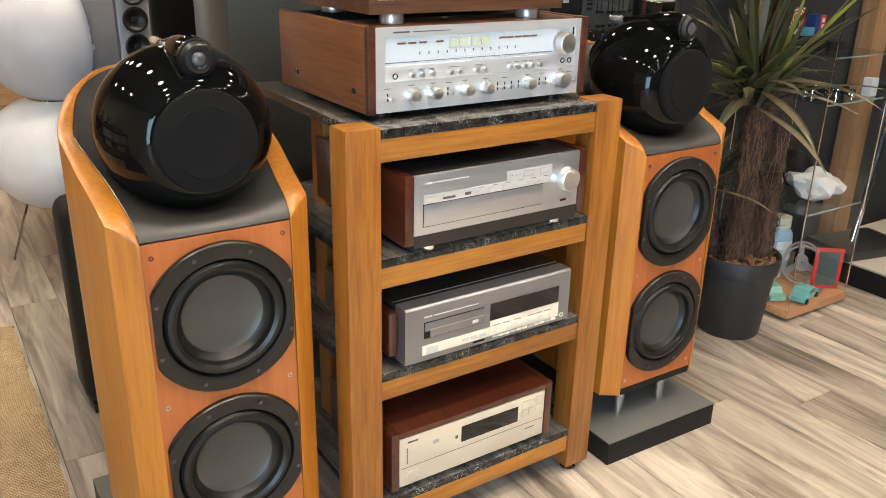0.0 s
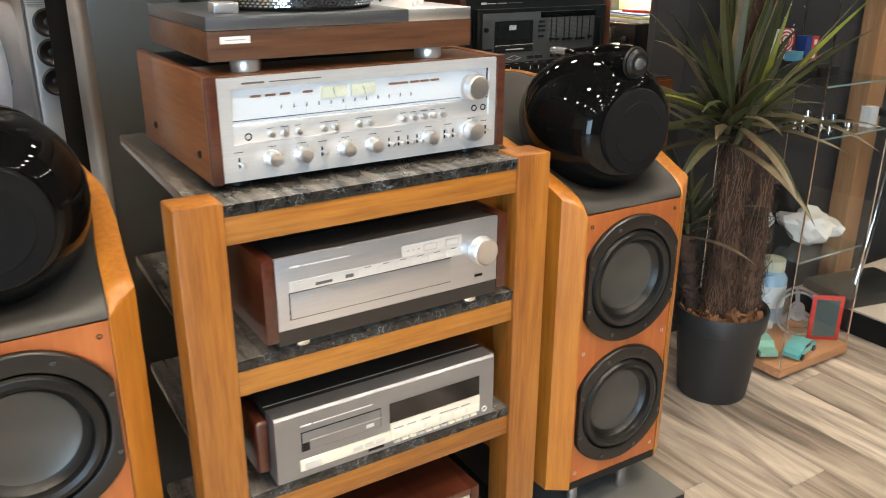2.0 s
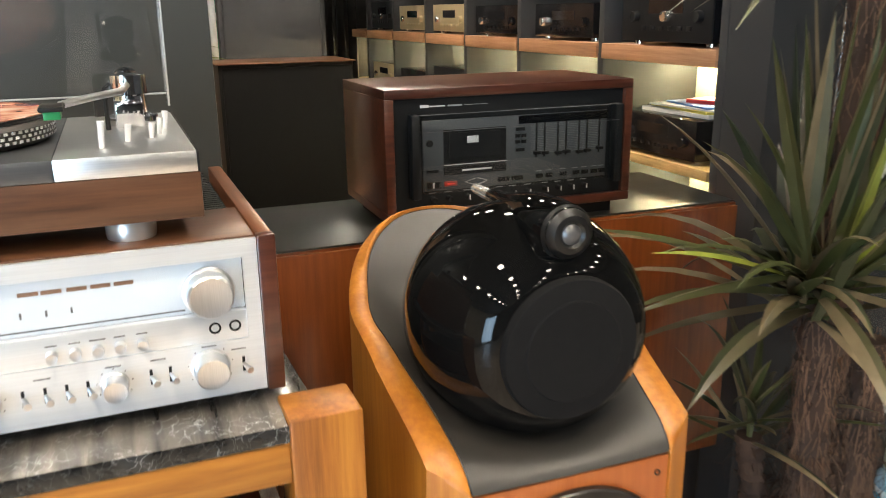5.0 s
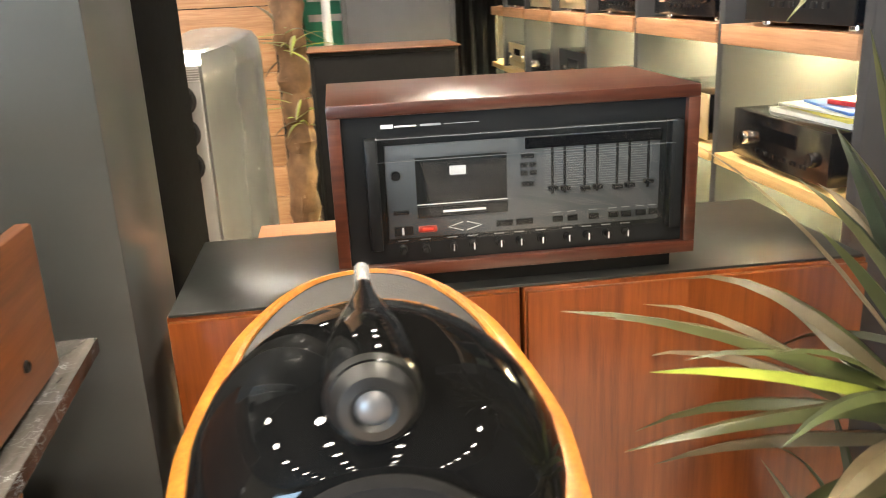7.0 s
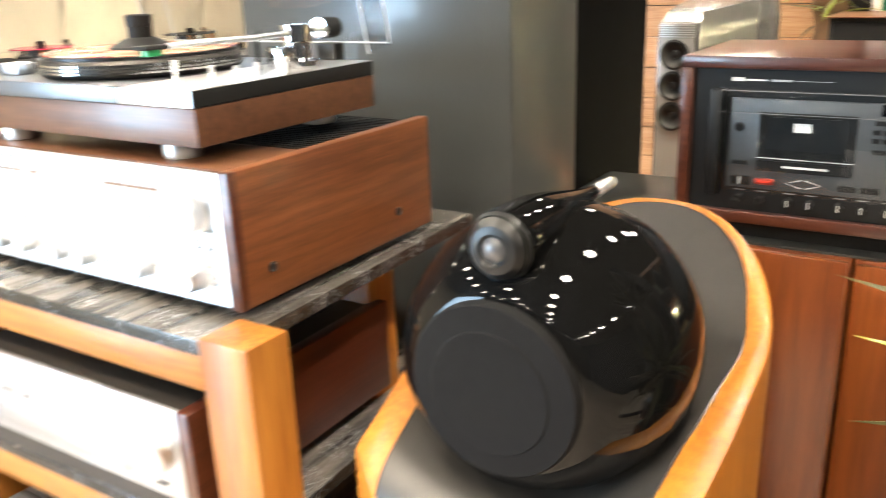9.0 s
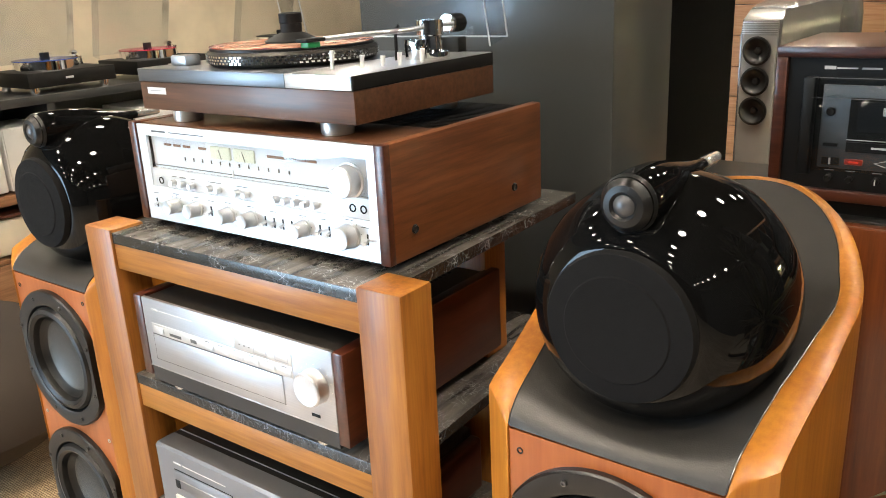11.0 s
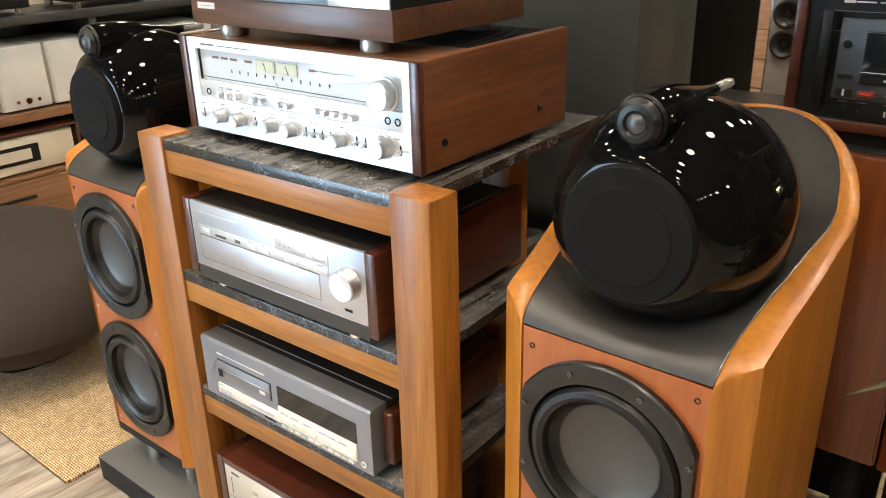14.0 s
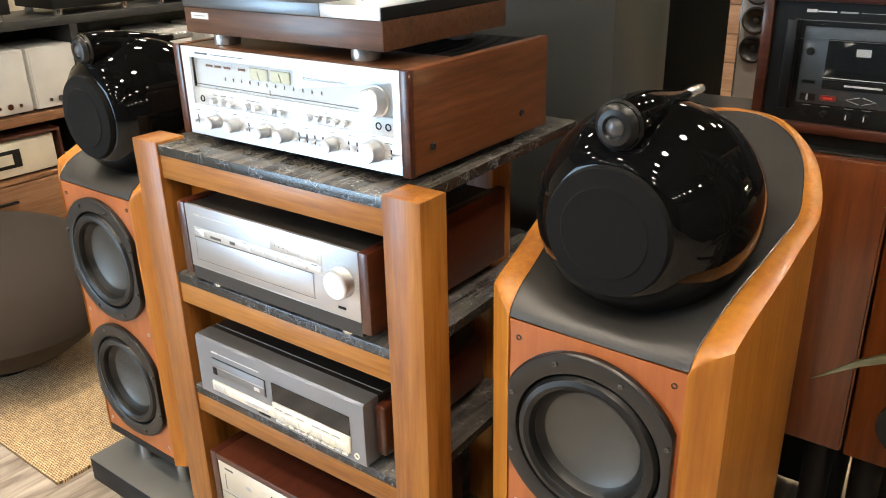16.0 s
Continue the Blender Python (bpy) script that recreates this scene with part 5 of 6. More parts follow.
def build_monitor():
    m = thing("black_monitor", "large black loudspeaker with a cloth grille on a stand", "loudspeaker", (2.17, 4.6, 0), 0)
    part("body", box(-0.31, 0.31, 0.02, 0.4, 0.58, 1.34, 0.004), MATT, m)
    part("grille", box(-0.295, 0.295, 0, 0.0195, 0.595, 1.325, 0.006), CLOTH, m, "black cloth grille")
    part("top_board", box(-0.32, 0.32, -0.005, 0.41, 1.3405, 1.345, 0.001), WALNUT_X, m, "pale wooden top edge")
    part("badge", box(-0.02, 0.02, -0.002, 0.0005, 0.61, 0.615), SILVER, m)
    part("stand", box(-0.28, 0.28, 0.04, 0.36, 0, 0.579, 0.004), MATT, m)
    return m


build_monitor()
FRAMEP = plain("grey_frame", (0.06, 0.06, 0.064), 0.5)
GREYPAN = plain("grey_cloth_panel", (0.09, 0.09, 0.095), 0.8)
ps = thing("panel_speaker", "tall dark grey flat panel loudspeaker", "loudspeaker", (2.34, 5.9, 0))
part("cloth_panel", box(-0.29, 0.29, 0.004, 0.05, 0.06, 2.02, 0.004), GREYPAN, ps, "dark grey cloth")
for x in (-0.32, 0.2905):
    part("frame_upright", box(x, x + 0.0295, 0, 0.08, 0.05, 2.05, 0.004), FRAMEP, ps)
part("frame_rail", box(-0.29, 0.29, 0, 0.08, 2.021, 2.05, 0.003), FRAMEP, ps)
part("foot", box(-0.33, 0.33, -0.08, 0.16, 0, 0.049, 0.005), MATT, ps)
solid("black_curtain", loft([[Vector((2.7 + 0.02 * k, 6.4 + 0.03 * math.sin(k * 1.7), z)) for k in range(16)] for z in (0, 2.73)]), MATT, "black curtain hanging by the back wall", "curtain")
pst = thing("poster", "green and white poster hanging on the back wall", "poster", (2.0, 7.385, 1.5))
part("sheet", box(-0.24, 0.24, 0, 0.01, -0.32, 0.32), plain("green_paper", (0.03, 0.24, 0.15), 0.6, spread=0.4, scale=40), pst)
for i, (a, b) in enumerate(((-0.2, 0.14), (-0.2, 0.2), (-0.2, 0.05))):
    part("print_bar", box(a, b, -0.002, 0.001, 0.16 - 0.14 * i, 0.21 - 0.14 * i), PRINT, pst)
PANELWOOD = wood("wall_board", (0.3, 0.15, 0.07), (0.42, 0.22, 0.11), (0.5, 0.3, 0.16), "x", 0.55)
wp = thing("partition", "warm wooden boarded partition at the back", "partition", (0, 6.2, 0), kind="structure")
for i in range(14):
    part("board", box(X0 + 0.005, 1.62, 0, 0.04, 0.19 * i + 0.002, 0.19 * i + 0.187, 0.003), PANELWOOD, wp)


# ---- plants ----
def leaf_blade(bm, base, heading, rise, length, width, droop, mat=0, seg=7):
    """A long folded blade that leaves base at the given angles and bends down under its weight."""
    d = Vector((math.cos(heading) * math.cos(rise), math.sin(heading) * math.cos(rise), math.sin(rise)))
    side = Vector((-math.sin(heading), math.cos(heading), 0))
    p = Vector(base)
    rows = []
    for i in range(seg + 1):
        t = i / seg
        w = width * (0.45 + 1.6 * t if t < 0.3 else 0.93 * (1 - ((t - 0.3) / 0.7) ** 2.2) + 0.02)
        up = side.cross(d).normalized()
        rows.append([bm.verts.new(p - side * w + up * w * 0.35), bm.verts.new(p), bm.verts.new(p + side * w + up * w * 0.35)])
        p = p + d * (length / seg)
        d = (d + Vector((0, 0, -droop * (0.4 + t)))).normalized()
    for a, b in zip(rows, rows[1:]):
        for k in (0, 1):
            bm.faces.new((a[k], a[k + 1], b[k + 1], b[k])).material_index = mat


def crown(n, length, width, rnd, low=-0.2, high=1.35, spread=0.04, droop=0.1):
    bm = bmesh.new()
    for i in range(n):
        u = i / n
        leaf_blade(bm, (rnd.uniform(-spread, spread), rnd.uniform(-spread, spread), rnd.uniform(-0.06, 0.08)), i * 2.39996 + rnd.uniform(-0.3, 0.3), low + (high - low) * u + rnd.uniform(-0.12, 0.12), length * rnd.uniform(0.7, 1.1), width * rnd.uniform(0.75, 1.2), droop * rnd.uniform(0.5, 1.7))
    return bm


def fibre_trunk(pts, r, rnd, hairs=260):
    bm = bmesh.new()
    rings = []
    n = 14
    pts = [Vector(p) for p in pts]
    steps = 26
    for i in range(steps + 1):
        t = i / steps * (len(pts) - 1)
        k = min(int(t), len(pts) - 2)
        c = pts[k].lerp(pts[k + 1], t - k)
        rr = r * (1 + 0.16 * math.sin(i * 2.3) + rnd.uniform(-0.08, 0.08))
        rings.append([bm.verts.new(c + Vector((math.cos(a), math.sin(a), 0)) * rr * (1 + rnd.uniform(-0.12, 0.12))) for a in (2 * math.pi * j / n for j in range(n))])
    for a, b in zip(rings, rings[1:]):
        for j in range(n):
            bm.faces.new((a[j], a[(j + 1) % n], b[(j + 1) % n], b[j]))
    bm.faces.new(rings[0][::-1])
    bm.faces.new(rings[-1])
    # loose ragged fibres
    for _ in range(hairs):
        t = rnd.random() * (len(pts) - 1)
        k = min(int(t), len(pts) - 2)
        c = pts[k].lerp(pts[k + 1], t - k)
        a = rnd.uniform(0, 6.283)
        o = Vector((math.cos(a), math.sin(a), 0))
        p0 = c + o * r * 0.9
        p1 = p0 + o * rnd.uniform(0.005, 0.045) + Vector((0, 0, rnd.uniform(-0.09, 0.06)))
        p2 = p1 + o * rnd.uniform(0, 0.02) + Vector((rnd.uniform(-0.01, 0.01), rnd.uniform(-0.01, 0.01), rnd.uniform(-0.06, 0.01)))
        s = Vector((-o.y, o.x, 0)) * rnd.uniform(0.0007, 0.0035)
        v = [bm.verts.new(q) for q in (p0 - s, p0 + s, p1 + s * 0.7, p1 - s * 0.7, p2)]
        bm.faces.new((v[0], v[1], v[2], v[3]))
        bm.faces.new((v[3], v[2], v[4]))
    return bm


def hair_coat(pts, r, rnd, count=520):
    """Loose matted fibres that wind round a trunk and stand off it."""
    pts = [Vector(p) for p in pts]
    bm = bmesh.new()
    for _ in range(count):
        t = rnd.random() * (len(pts) - 1)
        k = min(int(t), len(pts) - 2)
        c = pts[k].lerp(pts[k + 1], t - k)
        a = rnd.uniform(0, 6.283)
        da, dz, off = rnd.uniform(-0.5, 0.5), rnd.uniform(-0.05, 0.028), rnd.choice((0.002, 0.004, 0.008, 0.02))
        w = rnd.uniform(0.0005, 0.0014)
        rows = []
        for i in range(4):
            u = a + da * i / 3
            o = Vector((math.cos(u), math.sin(u), 0))
            p = c + o * (r * 1.04 + off * math.sin(i * 0.9)) + Vector((0, 0, dz * i))
            side = Vector((-o.y, o.x, 0)) * w
            rows.append((bm.verts.new(p - side), bm.verts.new(p + side)))
        for q, p in zip(rows, rows[1:]):
            bm.faces.new((q[0], q[1], p[1], p[0]))
    return bm


FIBRE = plain("matted_fibre", (0.16, 0.088, 0.052), 0.9, scale=40, relief=0, spread=0.5)


def build_palm():
    rnd = random.Random(7)
    p = thing("potted_palm", "yucca palm with fibrous trunks in a black pot", "potted plant", (2.835, 2.03, 0))
    part("pot", lathe([(0, 0.0), (0.118, 0.0), (0.122, 0.006), (0.148, 0.27), (0.158, 0.275), (0.163, 0.335), (0.16, 0.342), (0.152, 0.34), (0.149, 0.3), (0.0, 0.298)], 48), POT, p, "black plastic pot")
    bm = bmesh.new()
    for _ in range(130):
        a, r = rnd.uniform(0, 6.283), 0.145 * math.sqrt(rnd.random())
        m = pose(r * math.cos(a), r * math.sin(a), 0.306 + rnd.uniform(0, 0.02), rnd.uniform(-50, 50), rnd.uniform(-50, 50), rnd.uniform(0, 360)) @ Matrix.Diagonal((rnd.uniform(0.02, 0.05), rnd.uniform(0.012, 0.022), rnd.uniform(0.006, 0.012), 1))
        bmesh.ops.create_cube(bm, size=1, matrix=m)
    tagged(part("bark_mulch", bm, BARK, p, "loose bark chips"), kind="stuff")
    part("trunk", fibre_trunk([(-0.03, 0.0, 0.29), (-0.04, -0.01, 0.6), (-0.05, -0.02, 0.98)], 0.042, rnd, 420), TRUNK, p, "shaggy brown trunk")
    tagged(part("fibre", hair_coat([(-0.03, 0.0, 0.29), (-0.04, -0.01, 0.6), (-0.05, -0.02, 0.98)], 0.042, rnd, 800), FIBRE, p, "matted brown fibres"), kind="stuff")
    part("trunk", fibre_trunk([(0.035, 0.01, 0.29), (0.03, 0.02, 0.7), (0.02, 0.02, 1.2), (0.0, 0.0, 1.62)], 0.045, rnd, 560), TRUNK, p, "shaggy brown trunk")
    tagged(part("fibre", hair_coat([(0.035, 0.01, 0.29), (0.03, 0.02, 0.7), (0.02, 0.02, 1.2), (0.0, 0.0, 1.62)], 0.045, rnd, 800), FIBRE, p, "matted brown fibres"), kind="stuff")
    part("trunk", fibre_trunk([(0.075, -0.045, 0.29), (0.085, -0.04, 0.5), (0.08, -0.03, 0.86)], 0.036, rnd, 260), TRUNK, p, "shaggy brown trunk")
    tagged(part("fibre", hair_coat([(0.075, -0.045, 0.29), (0.085, -0.04, 0.5), (0.08, -0.03, 0.86)], 0.036, rnd, 800), FIBRE, p, "matted brown fibres"), kind="stuff")
    part("trunk", fibre_trunk([(-0.06, 0.07, 0.29), (-0.09, 0.09, 0.45), (-0.11, 0.1, 0.6)], 0.03, rnd, 120), TRUNK, p, "short shaggy trunk")
    o = part("crown", crown(52, 0.46, 0.022, rnd, -0.1, 1.15, 0.045, 0.13), LEAF, p, "long narrow arching leaves", pose(-0.115, -0.02, 0.99))
    part("crown", crown(58, 0.46, 0.02, rnd, 0.05, 1.4, 0.045, 0.16), LEAF, p, "long narrow arching leaves", pose(0.0, 0.0, 1.66))
    part("crown", crown(20, 0.3, 0.013, rnd, 0.0, 1.3, 0.02, 0.12), LEAF, p, "small side shoot", pose(-0.11, 0.1, 0.62))
    part("upright_leaves", crown(16, 0.6, 0.017, rnd, 1.22, 1.52, 0.05, 0.02), LEAF, p, "long upright dark leaves", pose(-0.1, -0.02, 1.02))
    # pale yellow-green blades
    bm = bmesh.new()
    leaf_blade(bm, (-0.15, -0.03, 1.03), radians(188), radians(24), 0.42, 0.025, 0.075)
    leaf_blade(bm, (-0.16, -0.05, 1.0), radians(215), radians(20), 0.34, 0.021, 0.14)
    leaf_blade(bm, (-0.12, -0.08, 1.0), radians(300), radians(58), 0.52, 0.017, 0.03)
    leaf_blade(bm, (-0.1, -0.06, 1.02), radians(335), radians(48), 0.56, 0.017, 0.035)
    leaf_blade(bm, (-0.11, -0.08, 0.99), radians(265), radians(75), 0.42, 0.016, 0.02)
    part("pale_leaves", bm, LEAFB, p, "bright yellow-green leaves")
    return p


build_palm()


def build_far_palm():
    rnd = random.Random(11)
    p = thing("tall_palm", "tall palm with a shaggy brown trunk beside a white pole", "potted plant", (1.74, 5.42, 0))
    part("pot", lathe([(0, 0), (0.15, 0), (0.19, 0.36), (0.18, 0.37), (0.17, 0.33), (0, 0.33)], 28), POT, p)
    part("trunk", fibre_trunk([(0, 0, 0.3), (0.02, 0, 1.1), (0, 0, 1.9)], 0.075, rnd, 400), FARTRUNK, p, "light brown shaggy trunk")
    part("crown", crown(40, 0.45, 0.02, rnd, -0.2, 1.3, 0.05, 0.12), LEAF, p, "", pose(0, 0, 1.95))
    part("side_leaves", crown(16, 0.26, 0.013, rnd, -0.3, 0.7, 0.06, 0.14), LEAFB, p, "pale side leaves", pose(0.02, -0.05, 1.35))
    part("side_leaves", crown(16, 0.26, 0.013, rnd, -0.3, 0.7, 0.06, 0.14), LEAFB, p, "pale side leaves", pose(0.02, -0.05, 1.0))
    part("pole", cyl((0.2, 0.05, 1.0), 0.022, 2.0, seg=12), WHITE, p, "white pole")
    return p


FARTRUNK = plain("light_fibre", (0.17, 0.095, 0.05), 0.95, scale=120, relief=1.0, spread=0.5)
build_far_palm()


# ---- glass showcase ----
def pane(*corners):
    """One sheet of glass; its bright edges are built beside it."""
    bm = bmesh.new()
    bm.faces.new([bm.verts.new(p) for p in corners])
    return bm


def build_showcase():
    s = thing("glass_showcase", "tall frameless glass showcase on an oak base", "showcase", (3.09, 1.93, 0))
    w, d, h = 0.42, 0.42, 1.85
    part("base", box(0, w, 0, d, 0.012, 0.05, 0.003), OAK_X, s, "light oak base board")
    part("glass_top", pane((0.005, 0.008, h - 0.03), (w - 0.005, 0.008, h - 0.03), (w - 0.005, d - 0.008, h - 0.03), (0.005, d - 0.008, h - 0.03)), GLASS, s).visible_shadow = False
    a, b, c, e, z0, z1 = 0.006, w - 0.006, 0.009, d - 0.009, 0.0505, h - 0.0305
    for p, q in (((a, c), (b, c)), ((b, e), (a, e)), ((a, e), (a, c)), ((b, c), (b, e))):
        part("glass_pane", pane((*p, z0), (*q, z0), (*q, z1), (*p, z1)), GLASS, s).visible_shadow = False
    for z in (0.47, 0.92, 1.1, 1.4):
        part("glass_shelf", pane((0.014, 0.015, z), (w - 0.014, 0.015, z), (w - 0.014, d - 0.015, z), (0.014, d - 0.015, z)), SHELFGLASS, s).visible_shadow = False
        part("shelf_edge", box(0.014, w - 0.014, 0.0132, 0.0148, z - 0.006, z), EDGE, s, "pale green glass edge")
    for x in (0.004, w - 0.004):
        for y in (0.006, d - 0.006):
            part("edge_strip", cyl((x, y, h / 2), 0.0032, h - 0.085, seg=8), CHROME, s, "polished glass edge")
    for x in (0.04, w - 0.04):
        for y in (0.04, d - 0.04):
            part("caster", cyl((x, y, 0.006), 0.012, 0.012, seg=12), MATT, s)
    return s


SHELFGLASS = glass("shelf_glass", (0.85, 0.92, 0.9))
EDGE = plain("glass_edge", (0.25, 0.33, 0.3), 0.1, relief=0)
build_showcase()
CX, CY = 3.09, 1.93


def colour(name, c, rough=0.4, metal=0.0):
    return plain(name, c, rough, metal, spread=0.2)


def build_model_car(name, x, y, z, turn, mat, label):
    c = thing(name, label, "model car", (x, y, z), turn, group="model cars in the showcase")
    prof = [(-0.085, 0.012), (-0.088, 0.03), (-0.05, 0.036), (-0.03, 0.055), (0.03, 0.056), (0.048, 0.036), (0.085, 0.032), (0.088, 0.014)]
    part("body", loft([[Vector((a, y0, b)) for a, b in prof] for y0 in (-0.034, 0.034)], True, True), mat, c, "turquoise body")
    part("windows", box(-0.026, 0.027, -0.0346, 0.0346, 0.038, 0.051, 0.002), DISPLAY, c)
    for a in (-0.055, 0.055):
        for b in (-0.036, 0.036):
            part("wheel", cyl((a, b, 0.0125), 0.0125, 0.01, "y", 14), RUBBER, c)
    return c


TURQ = colour("turquoise_paint", (0.12, 0.42, 0.42), 0.25)
MINT = colour("mint_paint", (0.25, 0.5, 0.4), 0.25)
build_model_car("model_car", CX + 0.18, CY + 0.055, 0.0505, 14, TURQ, "turquoise model car in the showcase")
build_model_car("model_car", CX + 0.075, CY + 0.15, 0.0505, 60, MINT, "mint green model car in the showcase")


def reel(x, y, z, tilt, turn):
    r = thing("tape_reel", "clear and metal tape reel leaning in the showcase", "tape reel", group="tape reels")
    r.matrix_world = pose(x, y, z, tilt, 0, turn)
    part("hub", lathe([(0.012, 0), (0.03, 0), (0.03, 0.008), (0.012, 0.008)], 24), SILVER, r)
    for k in range(3):
        a = 2.094 * k
        part("spoke", box(-0.007, 0.007, 0.028, 0.086, 0.0, 0.0015), SILVER, r, "", Matrix.Rotation(a, 4, "Z"))
    part("rim", lathe([(0.082, 0), (0.09, 0), (0.09, 0.009), (0.082, 0.009), (0.082, 0.0)], 40), SILVER, r)
    return r


reel(CX + 0.31, CY + 0.17, 0.142, 76, -34)
reel(CX + 0.35, CY + 0.2, 0.142, 73, -28)
fr = thing("framed_picture", "small picture in a red frame leaning in the showcase", "picture", (CX + 0.36, CY + 0.075, 0.0505), -38)
part("frame", box(-0.06, 0.06, 0, 0.012, 0, 0.19, 0.002), RED, fr, "red frame")
part("sheet", box(-0.045, 0.045, -0.001, 0.001, 0.015, 0.175), colour("dull_print", (0.06, 0.09, 0.09)), fr)


def lumpy(name, x, y, z, r, squash, mat, label, category, seed, amount=0.35):
    bm = bmesh.new()
    bmesh.ops.create_icosphere(bm, subdivisions=3, radius=r)
    for v in bm.verts:
        k = 1 + amount * noise.noise(v.co * (2.2 / r) * 0.5 + Vector((seed, 0, 0))) + amount * 0.4 * noise.noise(v.co * (6 / r) * 0.5)
        v.co = Vector((v.co.x * k, v.co.y * k, v.co.z * k * squash))
    lo = min(v.co.z for v in bm.verts)
    bmesh.ops.translate(bm, verts=bm.verts[:], vec=(0, 0, -lo))
    ob = solid(name, bm, mat, label, category)
    ob.matrix_basis = pose(x, y, z)
    return ob


lumpy("plastic_bag", CX + 0.25, CY + 0.14, 0.471, 0.1, 0.62, colour("clear_bag", (0.66, 0.66, 0.64), 0.1), "crumpled clear plastic bag on a glass shelf", "bag", 3, 0.55)
lumpy("blue_bag", CX + 0.2, CY + 0.33, 0.0505, 0.065, 1.15, colour("blue_foil", (0.02, 0.3, 0.5), 0.25), "crumpled bright blue bag in the showcase", "bag", 5, 0.5)
lumpy("clear_bag", CX + 0.13, CY + 0.24, 0.0505, 0.07, 1.0, colour("clear_film", (0.5, 0.5, 0.48), 0.15), "crumpled clear bag on the showcase base", "bag", 13, 0.5)
lumpy("black_pouch", CX + 0.33, CY + 0.32, 0.471, 0.085, 1.0, MATT, "soft black pouch on a glass shelf", "pouch", 9, 0.3)
jar = thing("plastic_jar", "pale blue jar with a white label in the showcase", "jar", (CX + 0.34, CY + 0.335, 0.0505))
part("body", lathe([(0, 0), (0.062, 0), (0.066, 0.01), (0.066, 0.19), (0.05, 0.215), (0.046, 0.225), (0, 0.225)], 28), colour("pale_blue", (0.35, 0.5, 0.62), 0.2), jar)
part("label", lathe([(0.0666, 0.07), (0.0668, 0.07), (0.0668, 0.165), (0.0666, 0.165)], 28), WHITE, jar, "white label")
part("lid", cyl((0, 0, 0.247), 0.05, 0.045, seg=24), colour("cream_lid", (0.6, 0.6, 0.45), 0.4), jar)
hp = thing("headphones", "white and silver headphones lying on a glass shelf", "headphones", (CX + 0.17, CY + 0.31, 0.471), 20)
part("headband", tube([(0.08 * math.cos(a), 0.0, 0.03 + 0.09 * math.sin(a)) for a in np.linspace(0, math.pi, 14)], 0.007, 8), MATT, hp)
for x in (-0.08, 0.08):
    part("earcup", cyl((x, 0, 0.04), 0.038, 0.026, "x", 24), WHITE, hp, "white ear cup")
bk = thing("small_box", "dark blue box with red and white print", "box", (CX + 0.33, CY + 0.33, 1.101), -8)
part("carton", box(-0.03, 0.03, -0.025, 0.025, 0, 0.12, 0.001), colour("navy_card", (0.02, 0.05, 0.2)), bk)
part("red_band", box(-0.002, 0.0302, -0.0262, -0.025, 0.0, 0.12), RED, bk)
for k in range(4):
    part("print_bar", box(0.008, 0.022, -0.0268, -0.026, 0.012 + 0.026 * k, 0.03 + 0.026 * k), PRINT, bk)
sg = thing("card_sign", "white card with a red ringed disc in the showcase", "card", (CX + 0.17, CY + 0.34, 1.101), -10)
part("card", box(-0.07, 0.07, 0, 0.004, 0, 0.15), WHITE, sg)
for k in range(3):
    part("ring", lathe([(0.014 + 0.012 * k, 0.001), (0.02 + 0.012 * k, 0.001), (0.02 + 0.012 * k, -0.001), (0.014 + 0.012 * k, -0.001), (0.014 + 0.012 * k, 0.001)], 32, FACE), RED, sg, "", pose(0.035, 0, 0.11))
part("print_bar", box(-0.05, 0.04, -0.001, 0.0005, 0.02, 0.035), INK, sg)
for i, (x, y, z, w, h, mat) in enumerate(((0.1, 0.2, 1.101, 0.12, 0.06, MATT), (0.22, 0.18, 1.101, 0.1, 0.035, MATT), (0.28, 0.2, 1.401, 0.1, 0.05, WHITE), (0.1, 0.22, 1.401, 0.1, 0.07, colour("pale_card", (0.5, 0.55, 0.6)))) ):
    ob = solid("small_carton", box(-w / 2, w / 2, -0.04, 0.04, 0, h, 0.002), mat, "small plain carton on a glass shelf", "box", group="cartons in the showcase")
    ob.matrix_basis = pose(CX + x, CY + y, z, 0, 0, 15 * i - 20)
cup = thing("metal_cup", "steel cup with a lid on the top glass shelf", "cup", (CX + 0.2, CY + 0.26, 1.401))
part("body", lathe([(0, 0), (0.04, 0), (0.045, 0.01), (0.048, 0.1), (0, 0.1)], 28), CHROME, cup)
part("lid", lathe([(0.05, 0.1), (0.05, 0.106), (0.02, 0.118), (0.008, 0.122), (0.01, 0.138), (0, 0.14)], 28), CHROME, cup)
ob = solid("small_tin", box(-0.03, 0.03, -0.02, 0.02, 0, 0.03, 0.002), colour("sky_tin", (0.1, 0.3, 0.4)), "small blue tin on a carton", "tin")
ob.matrix_basis = pose(CX + 0.08, CY + 0.2, 1.161, 0, 0, 10)
rnd = random.Random(21)
for i in range(11):
    a = i * 0.9
    c = thing("lens_part", "small chrome and glass fitting on a glass shelf", "fitting", (CX + 0.06 + 0.028 * i, CY + 0.08 + 0.05 * (i % 4), 0.9205), rnd.uniform(0, 360), group="chrome fittings")
    part("ring", lathe([(0.009, 0), (0.016, 0), (0.017, 0.012), (0.013, 0.03 + 0.01 * (i % 2)), (0.009, 0.03), (0.009, 0)], 18), CHROME if i % 3 else MATT, c)
    part("stem", tube([(0.012, 0, 0.02), (0.03, 0.004, 0.026), (0.04, 0.01, 0.012)], 0.003, 6), CHROME, c)
